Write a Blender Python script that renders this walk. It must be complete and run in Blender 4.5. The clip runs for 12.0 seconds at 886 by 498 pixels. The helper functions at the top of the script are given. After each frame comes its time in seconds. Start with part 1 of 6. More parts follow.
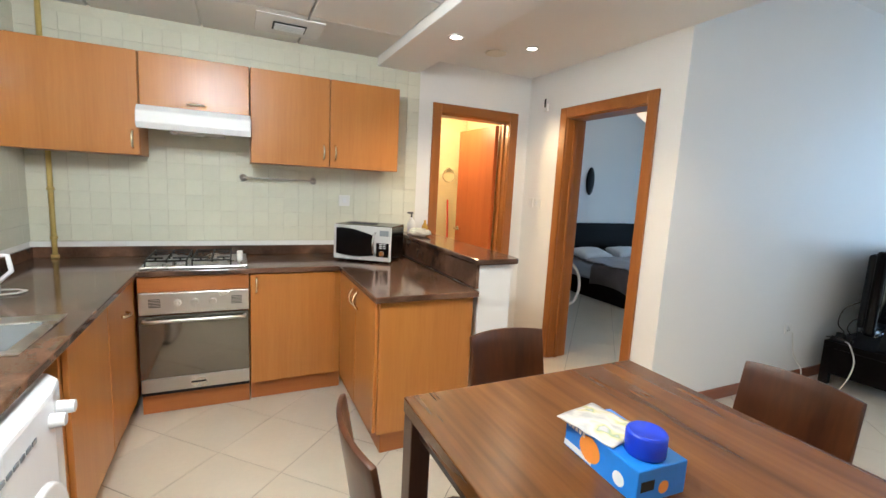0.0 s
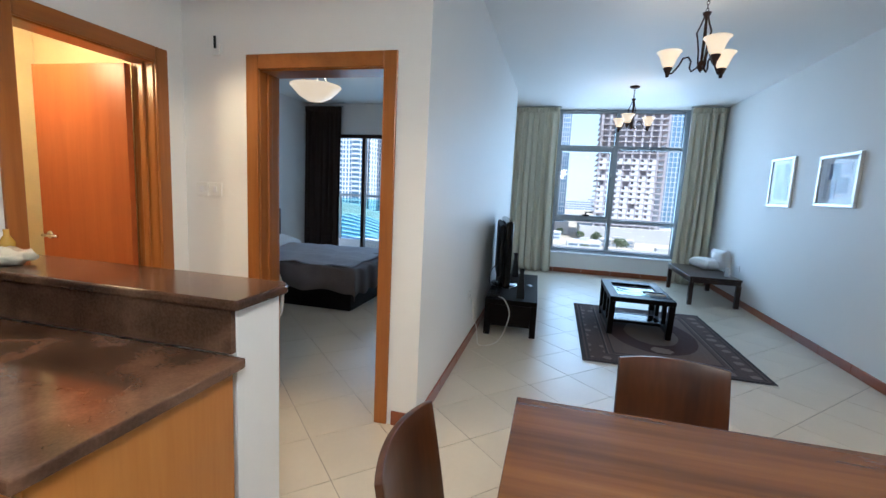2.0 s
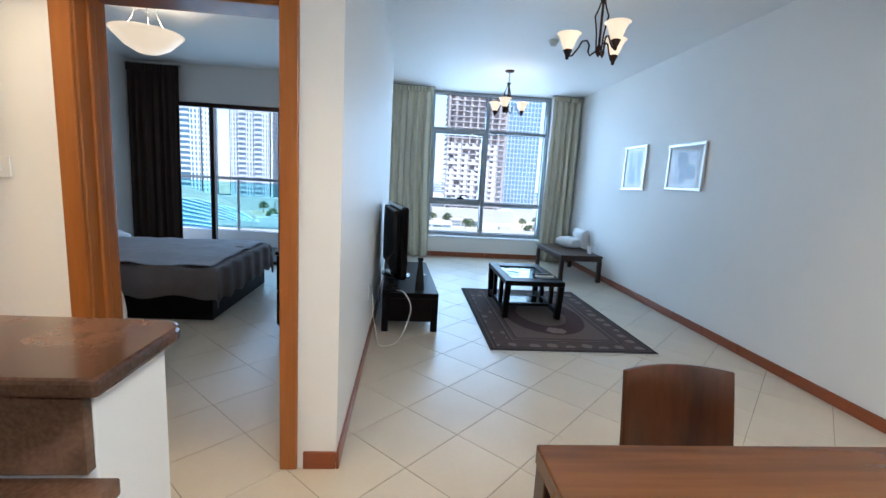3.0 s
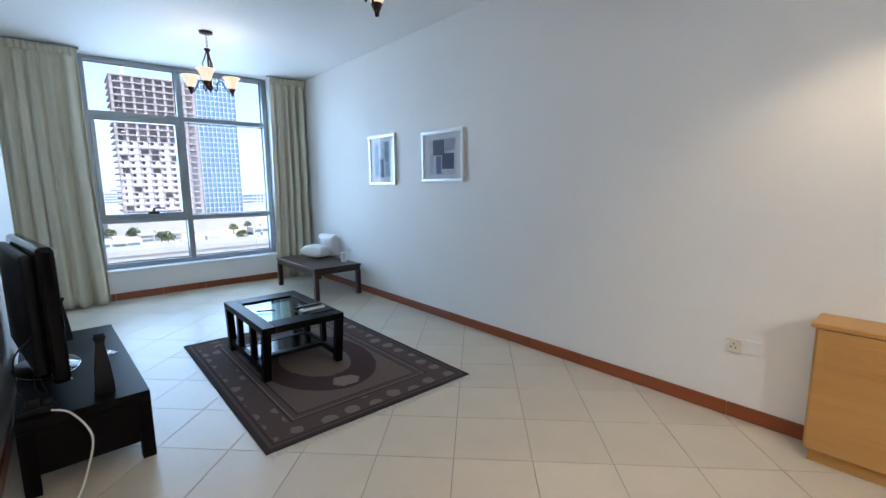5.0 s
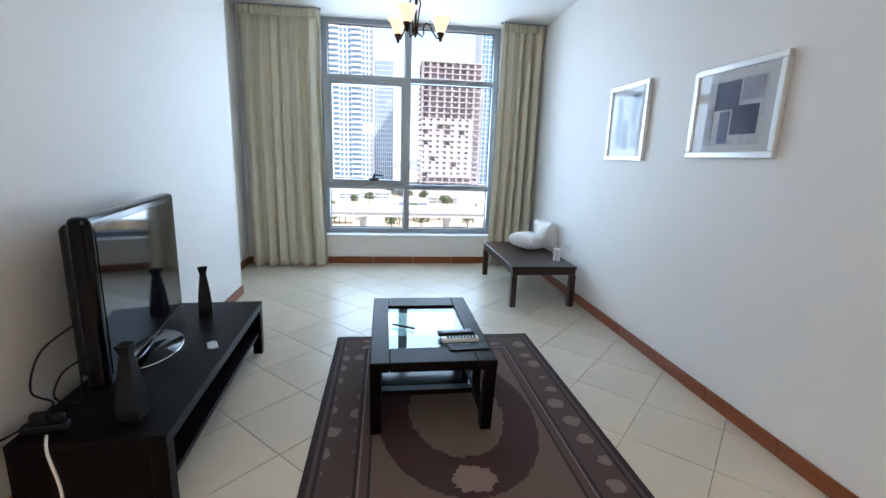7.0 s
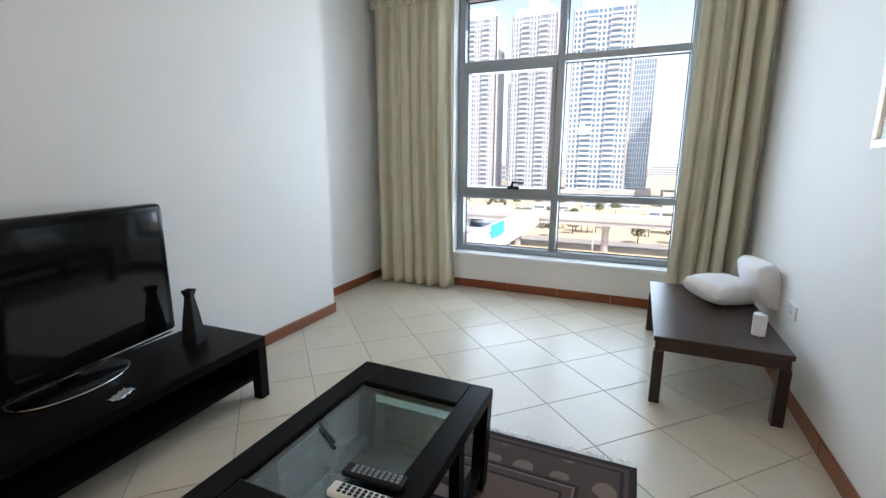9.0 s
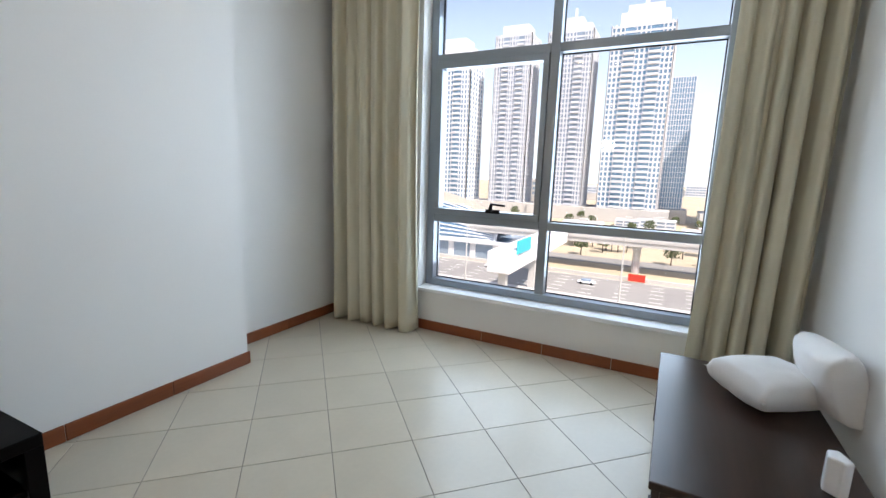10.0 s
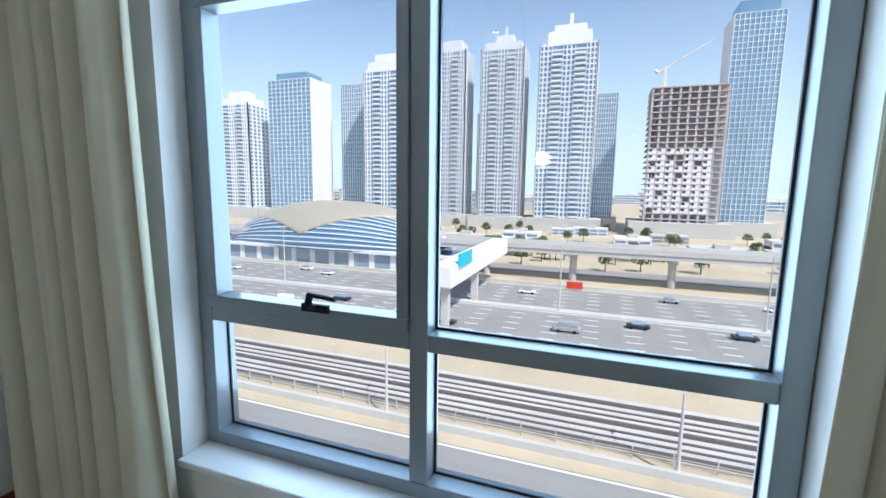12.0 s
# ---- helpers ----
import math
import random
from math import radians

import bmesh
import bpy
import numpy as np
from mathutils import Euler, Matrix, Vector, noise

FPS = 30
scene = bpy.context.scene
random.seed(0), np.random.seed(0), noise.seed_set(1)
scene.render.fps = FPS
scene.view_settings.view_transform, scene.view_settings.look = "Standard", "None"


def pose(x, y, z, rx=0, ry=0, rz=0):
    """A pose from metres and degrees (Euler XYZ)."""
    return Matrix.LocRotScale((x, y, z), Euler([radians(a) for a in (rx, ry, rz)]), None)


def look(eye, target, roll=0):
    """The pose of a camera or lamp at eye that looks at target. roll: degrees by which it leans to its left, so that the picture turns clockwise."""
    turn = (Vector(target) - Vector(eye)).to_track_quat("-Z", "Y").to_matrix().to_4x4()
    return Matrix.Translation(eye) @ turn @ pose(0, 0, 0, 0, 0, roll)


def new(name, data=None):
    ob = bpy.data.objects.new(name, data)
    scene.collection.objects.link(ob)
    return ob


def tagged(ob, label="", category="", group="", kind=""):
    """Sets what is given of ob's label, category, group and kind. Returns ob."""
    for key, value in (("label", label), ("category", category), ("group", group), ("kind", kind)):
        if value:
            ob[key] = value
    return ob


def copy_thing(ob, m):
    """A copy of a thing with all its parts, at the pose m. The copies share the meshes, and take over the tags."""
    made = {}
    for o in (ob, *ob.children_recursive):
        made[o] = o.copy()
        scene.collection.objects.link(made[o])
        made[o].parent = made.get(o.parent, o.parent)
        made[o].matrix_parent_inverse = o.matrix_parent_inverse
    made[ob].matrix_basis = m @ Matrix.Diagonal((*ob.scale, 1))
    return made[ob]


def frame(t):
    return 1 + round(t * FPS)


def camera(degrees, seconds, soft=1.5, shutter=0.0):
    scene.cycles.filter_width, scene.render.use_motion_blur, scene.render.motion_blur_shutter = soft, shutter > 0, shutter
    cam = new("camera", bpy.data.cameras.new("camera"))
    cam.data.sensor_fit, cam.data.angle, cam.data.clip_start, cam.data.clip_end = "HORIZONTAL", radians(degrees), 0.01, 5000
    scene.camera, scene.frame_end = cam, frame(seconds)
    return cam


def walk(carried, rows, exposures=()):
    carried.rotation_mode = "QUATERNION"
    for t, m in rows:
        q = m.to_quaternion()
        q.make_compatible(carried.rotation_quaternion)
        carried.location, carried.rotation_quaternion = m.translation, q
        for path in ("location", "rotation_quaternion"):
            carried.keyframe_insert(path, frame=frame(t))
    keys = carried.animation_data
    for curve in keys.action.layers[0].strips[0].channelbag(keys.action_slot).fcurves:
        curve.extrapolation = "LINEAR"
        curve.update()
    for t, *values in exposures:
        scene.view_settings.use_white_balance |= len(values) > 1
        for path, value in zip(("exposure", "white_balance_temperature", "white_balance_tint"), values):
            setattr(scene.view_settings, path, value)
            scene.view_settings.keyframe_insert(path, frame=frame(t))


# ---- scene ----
cam = camera(90.6, 12.0)
PATH = [
    (0, (0.95, 0.888, 1.445), (1.802, 2.677, 1.166), 3.0),
    (0.5, (0.935, 1.1, 1.412), (1.997, 2.77, 1.12), 3.1),
    (1, (0.967, 1.458, 1.433), (2.325, 2.9, 1.16), 5.0),
    (1.5, (1.012, 1.787, 1.403), (2.671, 2.875, 1.149), 4.5),
    (2, (1.085, 2.073, 1.412), (3.008, 2.555, 1.144), 2.8),
    (2.5, (1.228, 2.296, 1.389), (3.196, 2.496, 1.093), 2.5),
    (3, (1.475, 2.487, 1.395), (3.443, 2.318, 1.083), 3.3),
    (3.5, (1.74, 2.634, 1.403), (3.534, 1.802, 1.107), 3.6),
    (3.7, (1.855, 2.62, 1.395), (3.531, 1.572, 1.097), 2.6),
    (5.3, (2.895, 2.374, 1.412), (4.396, 1.085, 1.119), -0.6),
    (5.5, (2.999, 2.345, 1.425), (4.58, 1.151, 1.156), -2.6),
    (6, (3.271, 2.013, 1.373), (5.069, 1.168, 1.14), -4.5),
    (6.5, (3.53, 1.713, 1.391), (5.441, 1.214, 1.077), -2.4),
    (7, (3.824, 1.392, 1.38), (5.763, 1.127, 0.97), 1.9),
    (7.5, (4.095, 1.031, 1.344), (6.053, 1.257, 1.006), 1.5),
    (7.7, (4.204, 0.879, 1.38), (6.122, 1.312, 1.01), 0.5),
    (9.3, (5.442, 0.303, 1.339), (7.207, 1.17, 0.974), 2.1),
    (9.5, (5.687, 0.269, 1.337), (7.431, 1.187, 0.996), 3.4),
    (10, (6.21, 0.237, 1.368), (7.959, 1.144, 1.027), 1.9),
    (10.5, (6.814, 0.153, 1.424), (8.512, 1.151, 1.081), 2.8),
    (11, (7.273, 0.291, 1.394), (9.018, 1.243, 1.169), 4.7),
    (11.5, (7.748, 0.391, 1.471), (9.554, 1.215, 1.228), 1.1),
    (12, (8.193, 0.523, 1.533), (10.054, 1.2, 1.256), 0.8),
]
EXPOSURES = [(0.0, 1.08, 5350, 8), (1.0, 1.22, 5250, 10), (1.5, 0.78, 5100, 9), (2.0, 0.58, 5100, 8), (2.5, 0.62, 5100, 8), (3.0, 0.75, 5100, 8), (3.5, 0.85, 5100, 9), (5.5, 0.66, 5450, 12), (7.0, 0.97, 5950, 14), (7.5, 0.94, 6200, 14), (9.5, 0.76, 6700, 17), (10.5, 0.53, 6600, 16), (11.3, 0.5, 6300, 13), (12.0, 0.14, 5800, 9)]
walk(cam, [(t, look(eye, target, roll)) for t, eye, target, roll in PATH], EXPOSURES)

# ---- world, sun, lamps ----
world = bpy.data.worlds.new("world")
scene.world = world
world.use_nodes = True
wn = world.node_tree.nodes
sky = wn.new("ShaderNodeTexSky")
sky.sky_type = "NISHITA"
sky.sun_disc = False
sky.sun_elevation = radians(52)
sky.sun_rotation = radians(215)
sky.dust_density = 1.6
wn["Background"].inputs["Strength"].default_value = 0.15
world.node_tree.links.new(sky.outputs[0], wn["Background"].inputs["Color"])
sun = new("sun", bpy.data.lights.new("sun", "SUN"))
sun.data.energy, sun.data.angle, sun.data.color = 5.0, radians(0.5), (1.0, 0.95, 0.87)
sun.matrix_world = look((0, 0, 0), (0.57 * 0.62, 0.82 * 0.62, -0.79))


def lamp(name, kind, place, power, colour, size=0.1, sy=None, target=None, spot=None):
    data = bpy.data.lights.new(name, kind)
    data.energy, data.color = power, colour
    if kind == "AREA":
        data.size = size
        if sy:
            data.shape, data.size_y = "RECTANGLE", sy
    else:
        data.shadow_soft_size = size
    if spot:
        data.spot_size, data.spot_blend = radians(spot), 0.6
    ob = new(name, data)
    ob.matrix_world = look(place, target) if target else Matrix.Translation(place)
    return ob


SKYC, WARM = (0.62, 0.83, 1.0), (1.0, 0.74, 0.46)
lamp("window_daylight", "AREA", (9.70, 1.06, 1.6), 49, SKYC, 2.0, 2.1, (0, 1.05, 1.2))
lamp("bedroom_daylight", "AREA", (8.2, 4.6, 1.3), 12, SKYC, 2.1, 2.1, (0, 4.6, 1.0))
DOWN = [(2.17, 3.42, 2.345), (2.90, 3.66, 2.465), (2.90, 1.9, 2.465), (2.17, 1.2, 2.345), (2.90, 0.1, 2.465)]
for p in DOWN:
    lamp("downlight_beam", "SPOT", (p[0], p[1], p[2] - 0.03), 17, (1.0, 0.70, 0.40), 0.04, None, (p[0], p[1], 0), 125)
# added point lamp out of view, brightens kitchen and its ceiling; no fixture built
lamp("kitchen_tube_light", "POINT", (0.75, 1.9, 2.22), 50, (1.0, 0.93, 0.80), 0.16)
lamp("bathroom_bulb", "POINT", (2.75, 4.95, 2.1), 16, (1.0, 0.68, 0.30), 0.08)
lamp("bedroom_bulb", "POINT", (5.58, 4.73, 2.52), 3.5, WARM, 0.06)

# ---- materials ----


def nodes_of(name):
    m = bpy.data.materials.new(name)
    m.use_nodes = True
    return m, m.node_tree.nodes, m.node_tree.links, m.node_tree.nodes["Principled BSDF"]


def coords(ns, ln, scale=(1, 1, 1), rot=(0, 0, 0)):
    tc, mp = ns.new("ShaderNodeTexCoord"), ns.new("ShaderNodeMapping")
    mp.inputs["Scale"].default_value = scale
    mp.inputs["Rotation"].default_value = rot
    ln.new(tc.outputs["Object"], mp.inputs["Vector"])
    return mp.outputs["Vector"]


def noise_of(ns, ln, vec, scale, detail=4.0):
    n = ns.new("ShaderNodeTexNoise")
    n.inputs["Scale"].default_value, n.inputs["Detail"].default_value = scale, detail
    ln.new(vec, n.inputs["Vector"])
    return n.outputs["Fac"]


def ramp(ns, ln, fac, stops):
    r = ns.new("ShaderNodeValToRGB")
    while len(r.color_ramp.elements) < len(stops):
        r.color_ramp.elements.new(0.5)
    for e, (p, c) in zip(r.color_ramp.elements, stops):
        e.position, e.color = p, (*c, 1)
    ln.new(fac, r.inputs["Fac"])
    return r.outputs["Color"]


def mixed(ns, ln, fac, a, b, blend="MIX"):
    m = ns.new("ShaderNodeMix")
    m.data_type, m.blend_type = "RGBA", blend
    for s, v in ((m.inputs[0], fac), (m.inputs[6], a), (m.inputs[7], b)):
        if isinstance(v, (int, float)):
            s.default_value = v
        elif isinstance(v, tuple):
            s.default_value = (*v, 1)
        else:
            ln.new(v, s)
    return m.outputs[2]


def calc(ns, ln, op, a, b=None):
    m = ns.new("ShaderNodeMath")
    m.operation = op
    for s, v in zip(m.inputs, (a, b)):
        if v is None:
            continue
        if isinstance(v, (int, float)):
            s.default_value = v
        else:
            ln.new(v, s)
    return m.outputs[0]


def bumped(ns, ln, bsdf, height, strength, dist=0.01):
    b = ns.new("ShaderNodeBump")
    b.inputs["Strength"].default_value, b.inputs["Distance"].default_value = strength, dist
    ln.new(height, b.inputs["Height"])
    ln.new(b.outputs[0], bsdf.inputs["Normal"])


def shade(c, k):
    return tuple(min(1.0, v * k) for v in c)


def plain(name, c, rough=0.5, metal=0.0, var=0.12, scale=6.0, fine=60.0, bump=0.05, random_tint=0.0, spec=0.5):
    m, ns, ln, b = nodes_of(name)
    v = coords(ns, ln)
    big, small = noise_of(ns, ln, v, scale), noise_of(ns, ln, v, fine, 6)
    col = ramp(ns, ln, big, [(0.3, shade(c, 1 - var)), (0.7, shade(c, 1 + var))])
    col = mixed(ns, ln, 0.35, col, ramp(ns, ln, small, [(0.25, shade(c, 1 - var)), (0.75, shade(c, 1 + var))]))
    if random_tint:
        oi = ns.new("ShaderNodeObjectInfo")
        col = mixed(ns, ln, 1.0, col, ramp(ns, ln, oi.outputs["Random"], [(0, (1 - random_tint,) * 3), (1, (1, 1, 1))]), "MULTIPLY")
    ln.new(col, b.inputs["Base Color"])
    rr = calc(ns, ln, "MULTIPLY_ADD", big, 0.25 * rough)
    rr.node.inputs[2].default_value = rough * 0.87
    ln.new(rr, b.inputs["Roughness"])
    b.inputs["Metallic"].default_value = metal
    b.inputs["Specular IOR Level"].default_value = spec
    if bump:
        bumped(ns, ln, b, small, bump, 0.004)
    return m


def wood(name, dark, light, along="z", rough=0.35, scale=1.0, contrast=1.0, coat=0.0, spec=0.5):
    m, ns, ln, b = nodes_of(name)
    k = {"x": (0.35, 6, 6), "y": (6, 0.35, 6), "z": (6, 6, 0.35)}[along]
    v = coords(ns, ln, tuple(a * scale for a in k))
    grain, fine = noise_of(ns, ln, v, 2.0, 5), noise_of(ns, ln, v, 14.0, 6)
    col = ramp(ns, ln, grain, [(0.5 - 0.22 / contrast, dark), (0.5 + 0.22 / contrast, light)])
    col = mixed(ns, ln, 0.3, col, ramp(ns, ln, fine, [(0.3, dark), (0.7, light)]))
    ln.new(col, b.inputs["Base Color"])
    b.inputs["Roughness"].default_value = rough
    b.inputs["Specular IOR Level"].default_value = spec
    b.inputs["Coat Weight"].default_value = coat
    b.inputs["Coat Roughness"].default_value = 0.12
    bumped(ns, ln, b, fine, 0.06, 0.002)
    return m


def glass(name, tint=(1, 1, 1), rough=0.0, gloss=0.025):
    m, ns, ln, b = nodes_of(name)
    out = ns["Material Output"]
    tr, gl, mx, lw = ns.new("ShaderNodeBsdfTransparent"), ns.new("ShaderNodeBsdfGlossy"), ns.new("ShaderNodeMixShader"), ns.new("ShaderNodeLayerWeight")
    tr.inputs[0].default_value = (*tint, 1)
    gl.inputs["Roughness"].default_value = rough
    lw.inputs["Blend"].default_value = 0.5
    k = calc(ns, ln, "MULTIPLY_ADD", calc(ns, ln, "POWER", lw.outputs["Facing"], 4.0), 0.35)
    k.node.inputs[2].default_value = gloss
    ln.new(k, mx.inputs[0])
    ln.new(tr.outputs[0], mx.inputs[1])
    ln.new(gl.outputs[0], mx.inputs[2])
    ln.new(mx.outputs[0], out.inputs["Surface"])
    return m


def glow(name, c, strength, base=(0.9, 0.85, 0.75)):
    m, ns, ln, b = nodes_of(name)
    v = coords(ns, ln)
    ln.new(ramp(ns, ln, noise_of(ns, ln, v, 14), [(0.3, shade(c, 0.8)), (0.7, c)]), b.inputs["Emission Color"])
    b.inputs["Emission Strength"].default_value = strength
    b.inputs["Base Color"].default_value = (*base, 1)
    b.inputs["Roughness"].default_value = 0.3
    return m


def granite(name):
    m, ns, ln, b = nodes_of(name)
    v = coords(ns, ln, (1, 1, 1), (0, 0, 0.6))
    warp = noise_of(ns, ln, v, 3.0, 6)
    spk = noise_of(ns, ln, v, 120.0, 3)
    col = ramp(ns, ln, warp, [(0.3, (0.014, 0.007, 0.005)), (0.48, (0.085, 0.042, 0.024)), (0.58, (0.17, 0.09, 0.052)), (0.72, (0.03, 0.015, 0.01))])
    col = mixed(ns, ln, 0.18, col, ramp(ns, ln, spk, [(0.35, (0.015, 0.009, 0.007)), (0.65, (0.16, 0.10, 0.07))]))
    ln.new(col, b.inputs["Base Color"])
    b.inputs["Roughness"].default_value = 0.12
    b.inputs["Specular IOR Level"].default_value = 0.35
    return m


M_WALL = plain("painted_plaster_wall", (0.80, 0.79, 0.765), 0.55, var=0.02, scale=1.2, fine=90, bump=0.05)
M_CEIL = plain("painted_ceiling", (0.82, 0.81, 0.79), 0.6, var=0.02, scale=1.0, fine=80, bump=0.03)
M_GRIDC = plain("ceiling_board", (0.72, 0.73, 0.70), 0.7, var=0.04, scale=3, fine=220, bump=0.25)
M_TILE = plain("cream_floor_tile", (0.60, 0.535, 0.425), 0.30, var=0.06, scale=2.5, fine=35, bump=0.015, random_tint=0.06)
M_GROUT = plain("grout", (0.24, 0.21, 0.17), 0.85, var=0.15, scale=4, fine=90, bump=0.2)
M_WTILE = plain("cream_wall_tile", (0.70, 0.69, 0.56), 0.22, var=0.04, scale=4, fine=40, bump=0.02, random_tint=0.05)
M_WGROUT = plain("wall_grout", (0.63, 0.615, 0.49), 0.8, var=0.08)
M_BATH = plain("bathroom_tile", (0.78, 0.66, 0.42), 0.25, var=0.05)
M_SKIRT = wood("brown_skirting", (0.18, 0.043, 0.012), (0.28, 0.076, 0.023), "x", 0.3)
M_SKIRTY = wood("brown_skirting_cross", (0.18, 0.043, 0.012), (0.28, 0.076, 0.023), "y", 0.3)
M_FRAME = wood("orange_door_frame", (0.24, 0.074, 0.011), (0.38, 0.138, 0.026), "z", 0.3, contrast=0.8)
M_DOOR = wood("orange_door_leaf", (0.34, 0.075, 0.014), (0.45, 0.115, 0.022), "z", 0.4, contrast=0.7)
M_CAB = wood("cherry_cabinet", (0.37, 0.130, 0.021), (0.49, 0.207, 0.043), "z", 0.3, contrast=0.6)
M_CABD = wood("cherry_plinth", (0.34, 0.105, 0.022), (0.45, 0.165, 0.038), "x", 0.35, contrast=0.6)
M_OAK = wood("oak_cabinet", (0.42, 0.215, 0.05), (0.53, 0.30, 0.085), "x", 0.4, contrast=0.7)
M_TABLE = wood("walnut_table_top", (0.055, 0.018, 0.004), (0.19, 0.074, 0.016), "y", 0.27, 0.55, 1.25)
M_TLEG = wood("walnut_leg", (0.035, 0.014, 0.008), (0.07, 0.03, 0.014), "z", 0.35)
M_CHAIR = wood("walnut_chair", (0.022, 0.006, 0.002), (0.085, 0.027, 0.008), "z", 0.28, 0.8, 1.4)
M_ESP = wood("espresso_wood", (0.0035, 0.003, 0.003), (0.008, 0.0055, 0.005), "x", 0.38, spec=0.06)
M_ESP2 = wood("espresso_side_table", (0.018, 0.008, 0.005), (0.038, 0.017, 0.011), "x", 0.3, spec=0.4)
M_GRAN = granite("brown_granite")
M_STEEL = plain("brushed_steel", (0.58, 0.56, 0.53), 0.28, 1.0, 0.06, 4, 150, 0.03)
M_CHROME = plain("chrome", (0.75, 0.74, 0.72), 0.12, 1.0, 0.03, 6, 60, 0.0)
M_BRONZE = plain("dark_bronze", (0.045, 0.022, 0.015), 0.4, 0.7, 0.25, 20, 120, 0.1)
M_WHITE = plain("white_enamel", (0.82, 0.82, 0.83), 0.22, 0, 0.02, 4, 40, 0.0)
M_PLAST = plain("white_plastic", (0.78, 0.77, 0.74), 0.4, 0, 0.03, 6, 80, 0.02)
M_CREAMP = plain("cream_plastic", (0.68, 0.63, 0.52), 0.45, 0, 0.05, 6, 80, 0.02)
M_BLACK = plain("black_gloss_plastic", (0.004, 0.004, 0.0045), 0.12, 0, 0.1, 6, 60, 0.0, 0, 0.18)
M_BLACKM = plain("black_matt", (0.007, 0.007, 0.0075), 0.5, 0, 0.2, 8, 90, 0.05, 0, 0.25)
M_SCREEN = plain("dark_screen", (0.004, 0.004, 0.005), 0.06, 0, 0.05, 3, 20, 0.0)
M_OVENG = plain("oven_glass", (0.20, 0.18, 0.15), 0.06, 0.85, 0.05, 3, 20, 0.0)
M_ALU = plain("grey_aluminium", (0.26, 0.29, 0.32), 0.34, 0.5, 0.05, 4, 90, 0.02)
M_GASK = plain("black_gasket", (0.015, 0.015, 0.017), 0.6)
M_GLASS = glass("window_glass")
M_TGLASS = glass("table_glass", (0.62, 0.80, 0.82), 0.0, 0.12)
M_CURT = plain("cream_curtain_cloth", (0.58, 0.54, 0.41), 0.85, 0, 0.05, 5, 260, 0.2)
M_DCURT = plain("dark_brown_curtain", (0.035, 0.020, 0.014), 0.9, 0, 0.2, 5, 200, 0.2)
M_PILLOW = plain("white_cotton", (0.80, 0.79, 0.78), 0.85, 0, 0.04, 9, 160, 0.25)
M_BEDC = plain("grey_brown_bedspread", (0.13, 0.105, 0.10), 0.7, 0, 0.25, 4, 60, 0.3)
M_SHEET = plain("grey_blue_sheet", (0.36, 0.36, 0.40), 0.75, 0, 0.15, 5, 70, 0.3)
M_SHADE = glow("frosted_lit_shade", (1.0, 0.66, 0.34), 0.6)
M_SHADE2 = glow("frosted_lit_bowl", (1.0, 0.68, 0.38), 0.55)
M_BULB = glow("lit_downlight", (1.0, 0.86, 0.62), 8.0)
M_CORD = plain("cream_cord", (0.72, 0.70, 0.64), 0.5, 0, 0.08)
M_GOLD = plain("satin_brass", (0.80, 0.70, 0.50), 0.25, 0.9, 0.06, 8, 80, 0.02)
M_BLUE = plain("blue_carton", (0.03, 0.20, 0.66), 0.35, 0, 0.12, 10, 60, 0.02)
M_LID = plain("blue_plastic_lid", (0.01, 0.035, 0.50), 0.25, 0, 0.06)
M_ORANGE = plain("orange_print", (0.72, 0.25, 0.03), 0.4)
M_RED = plain("red_paint", (0.55, 0.04, 0.02), 0.4)
M_TEAL = plain("teal_sign", (0.02, 0.45, 0.55), 0.4)

# ---- building helpers ----


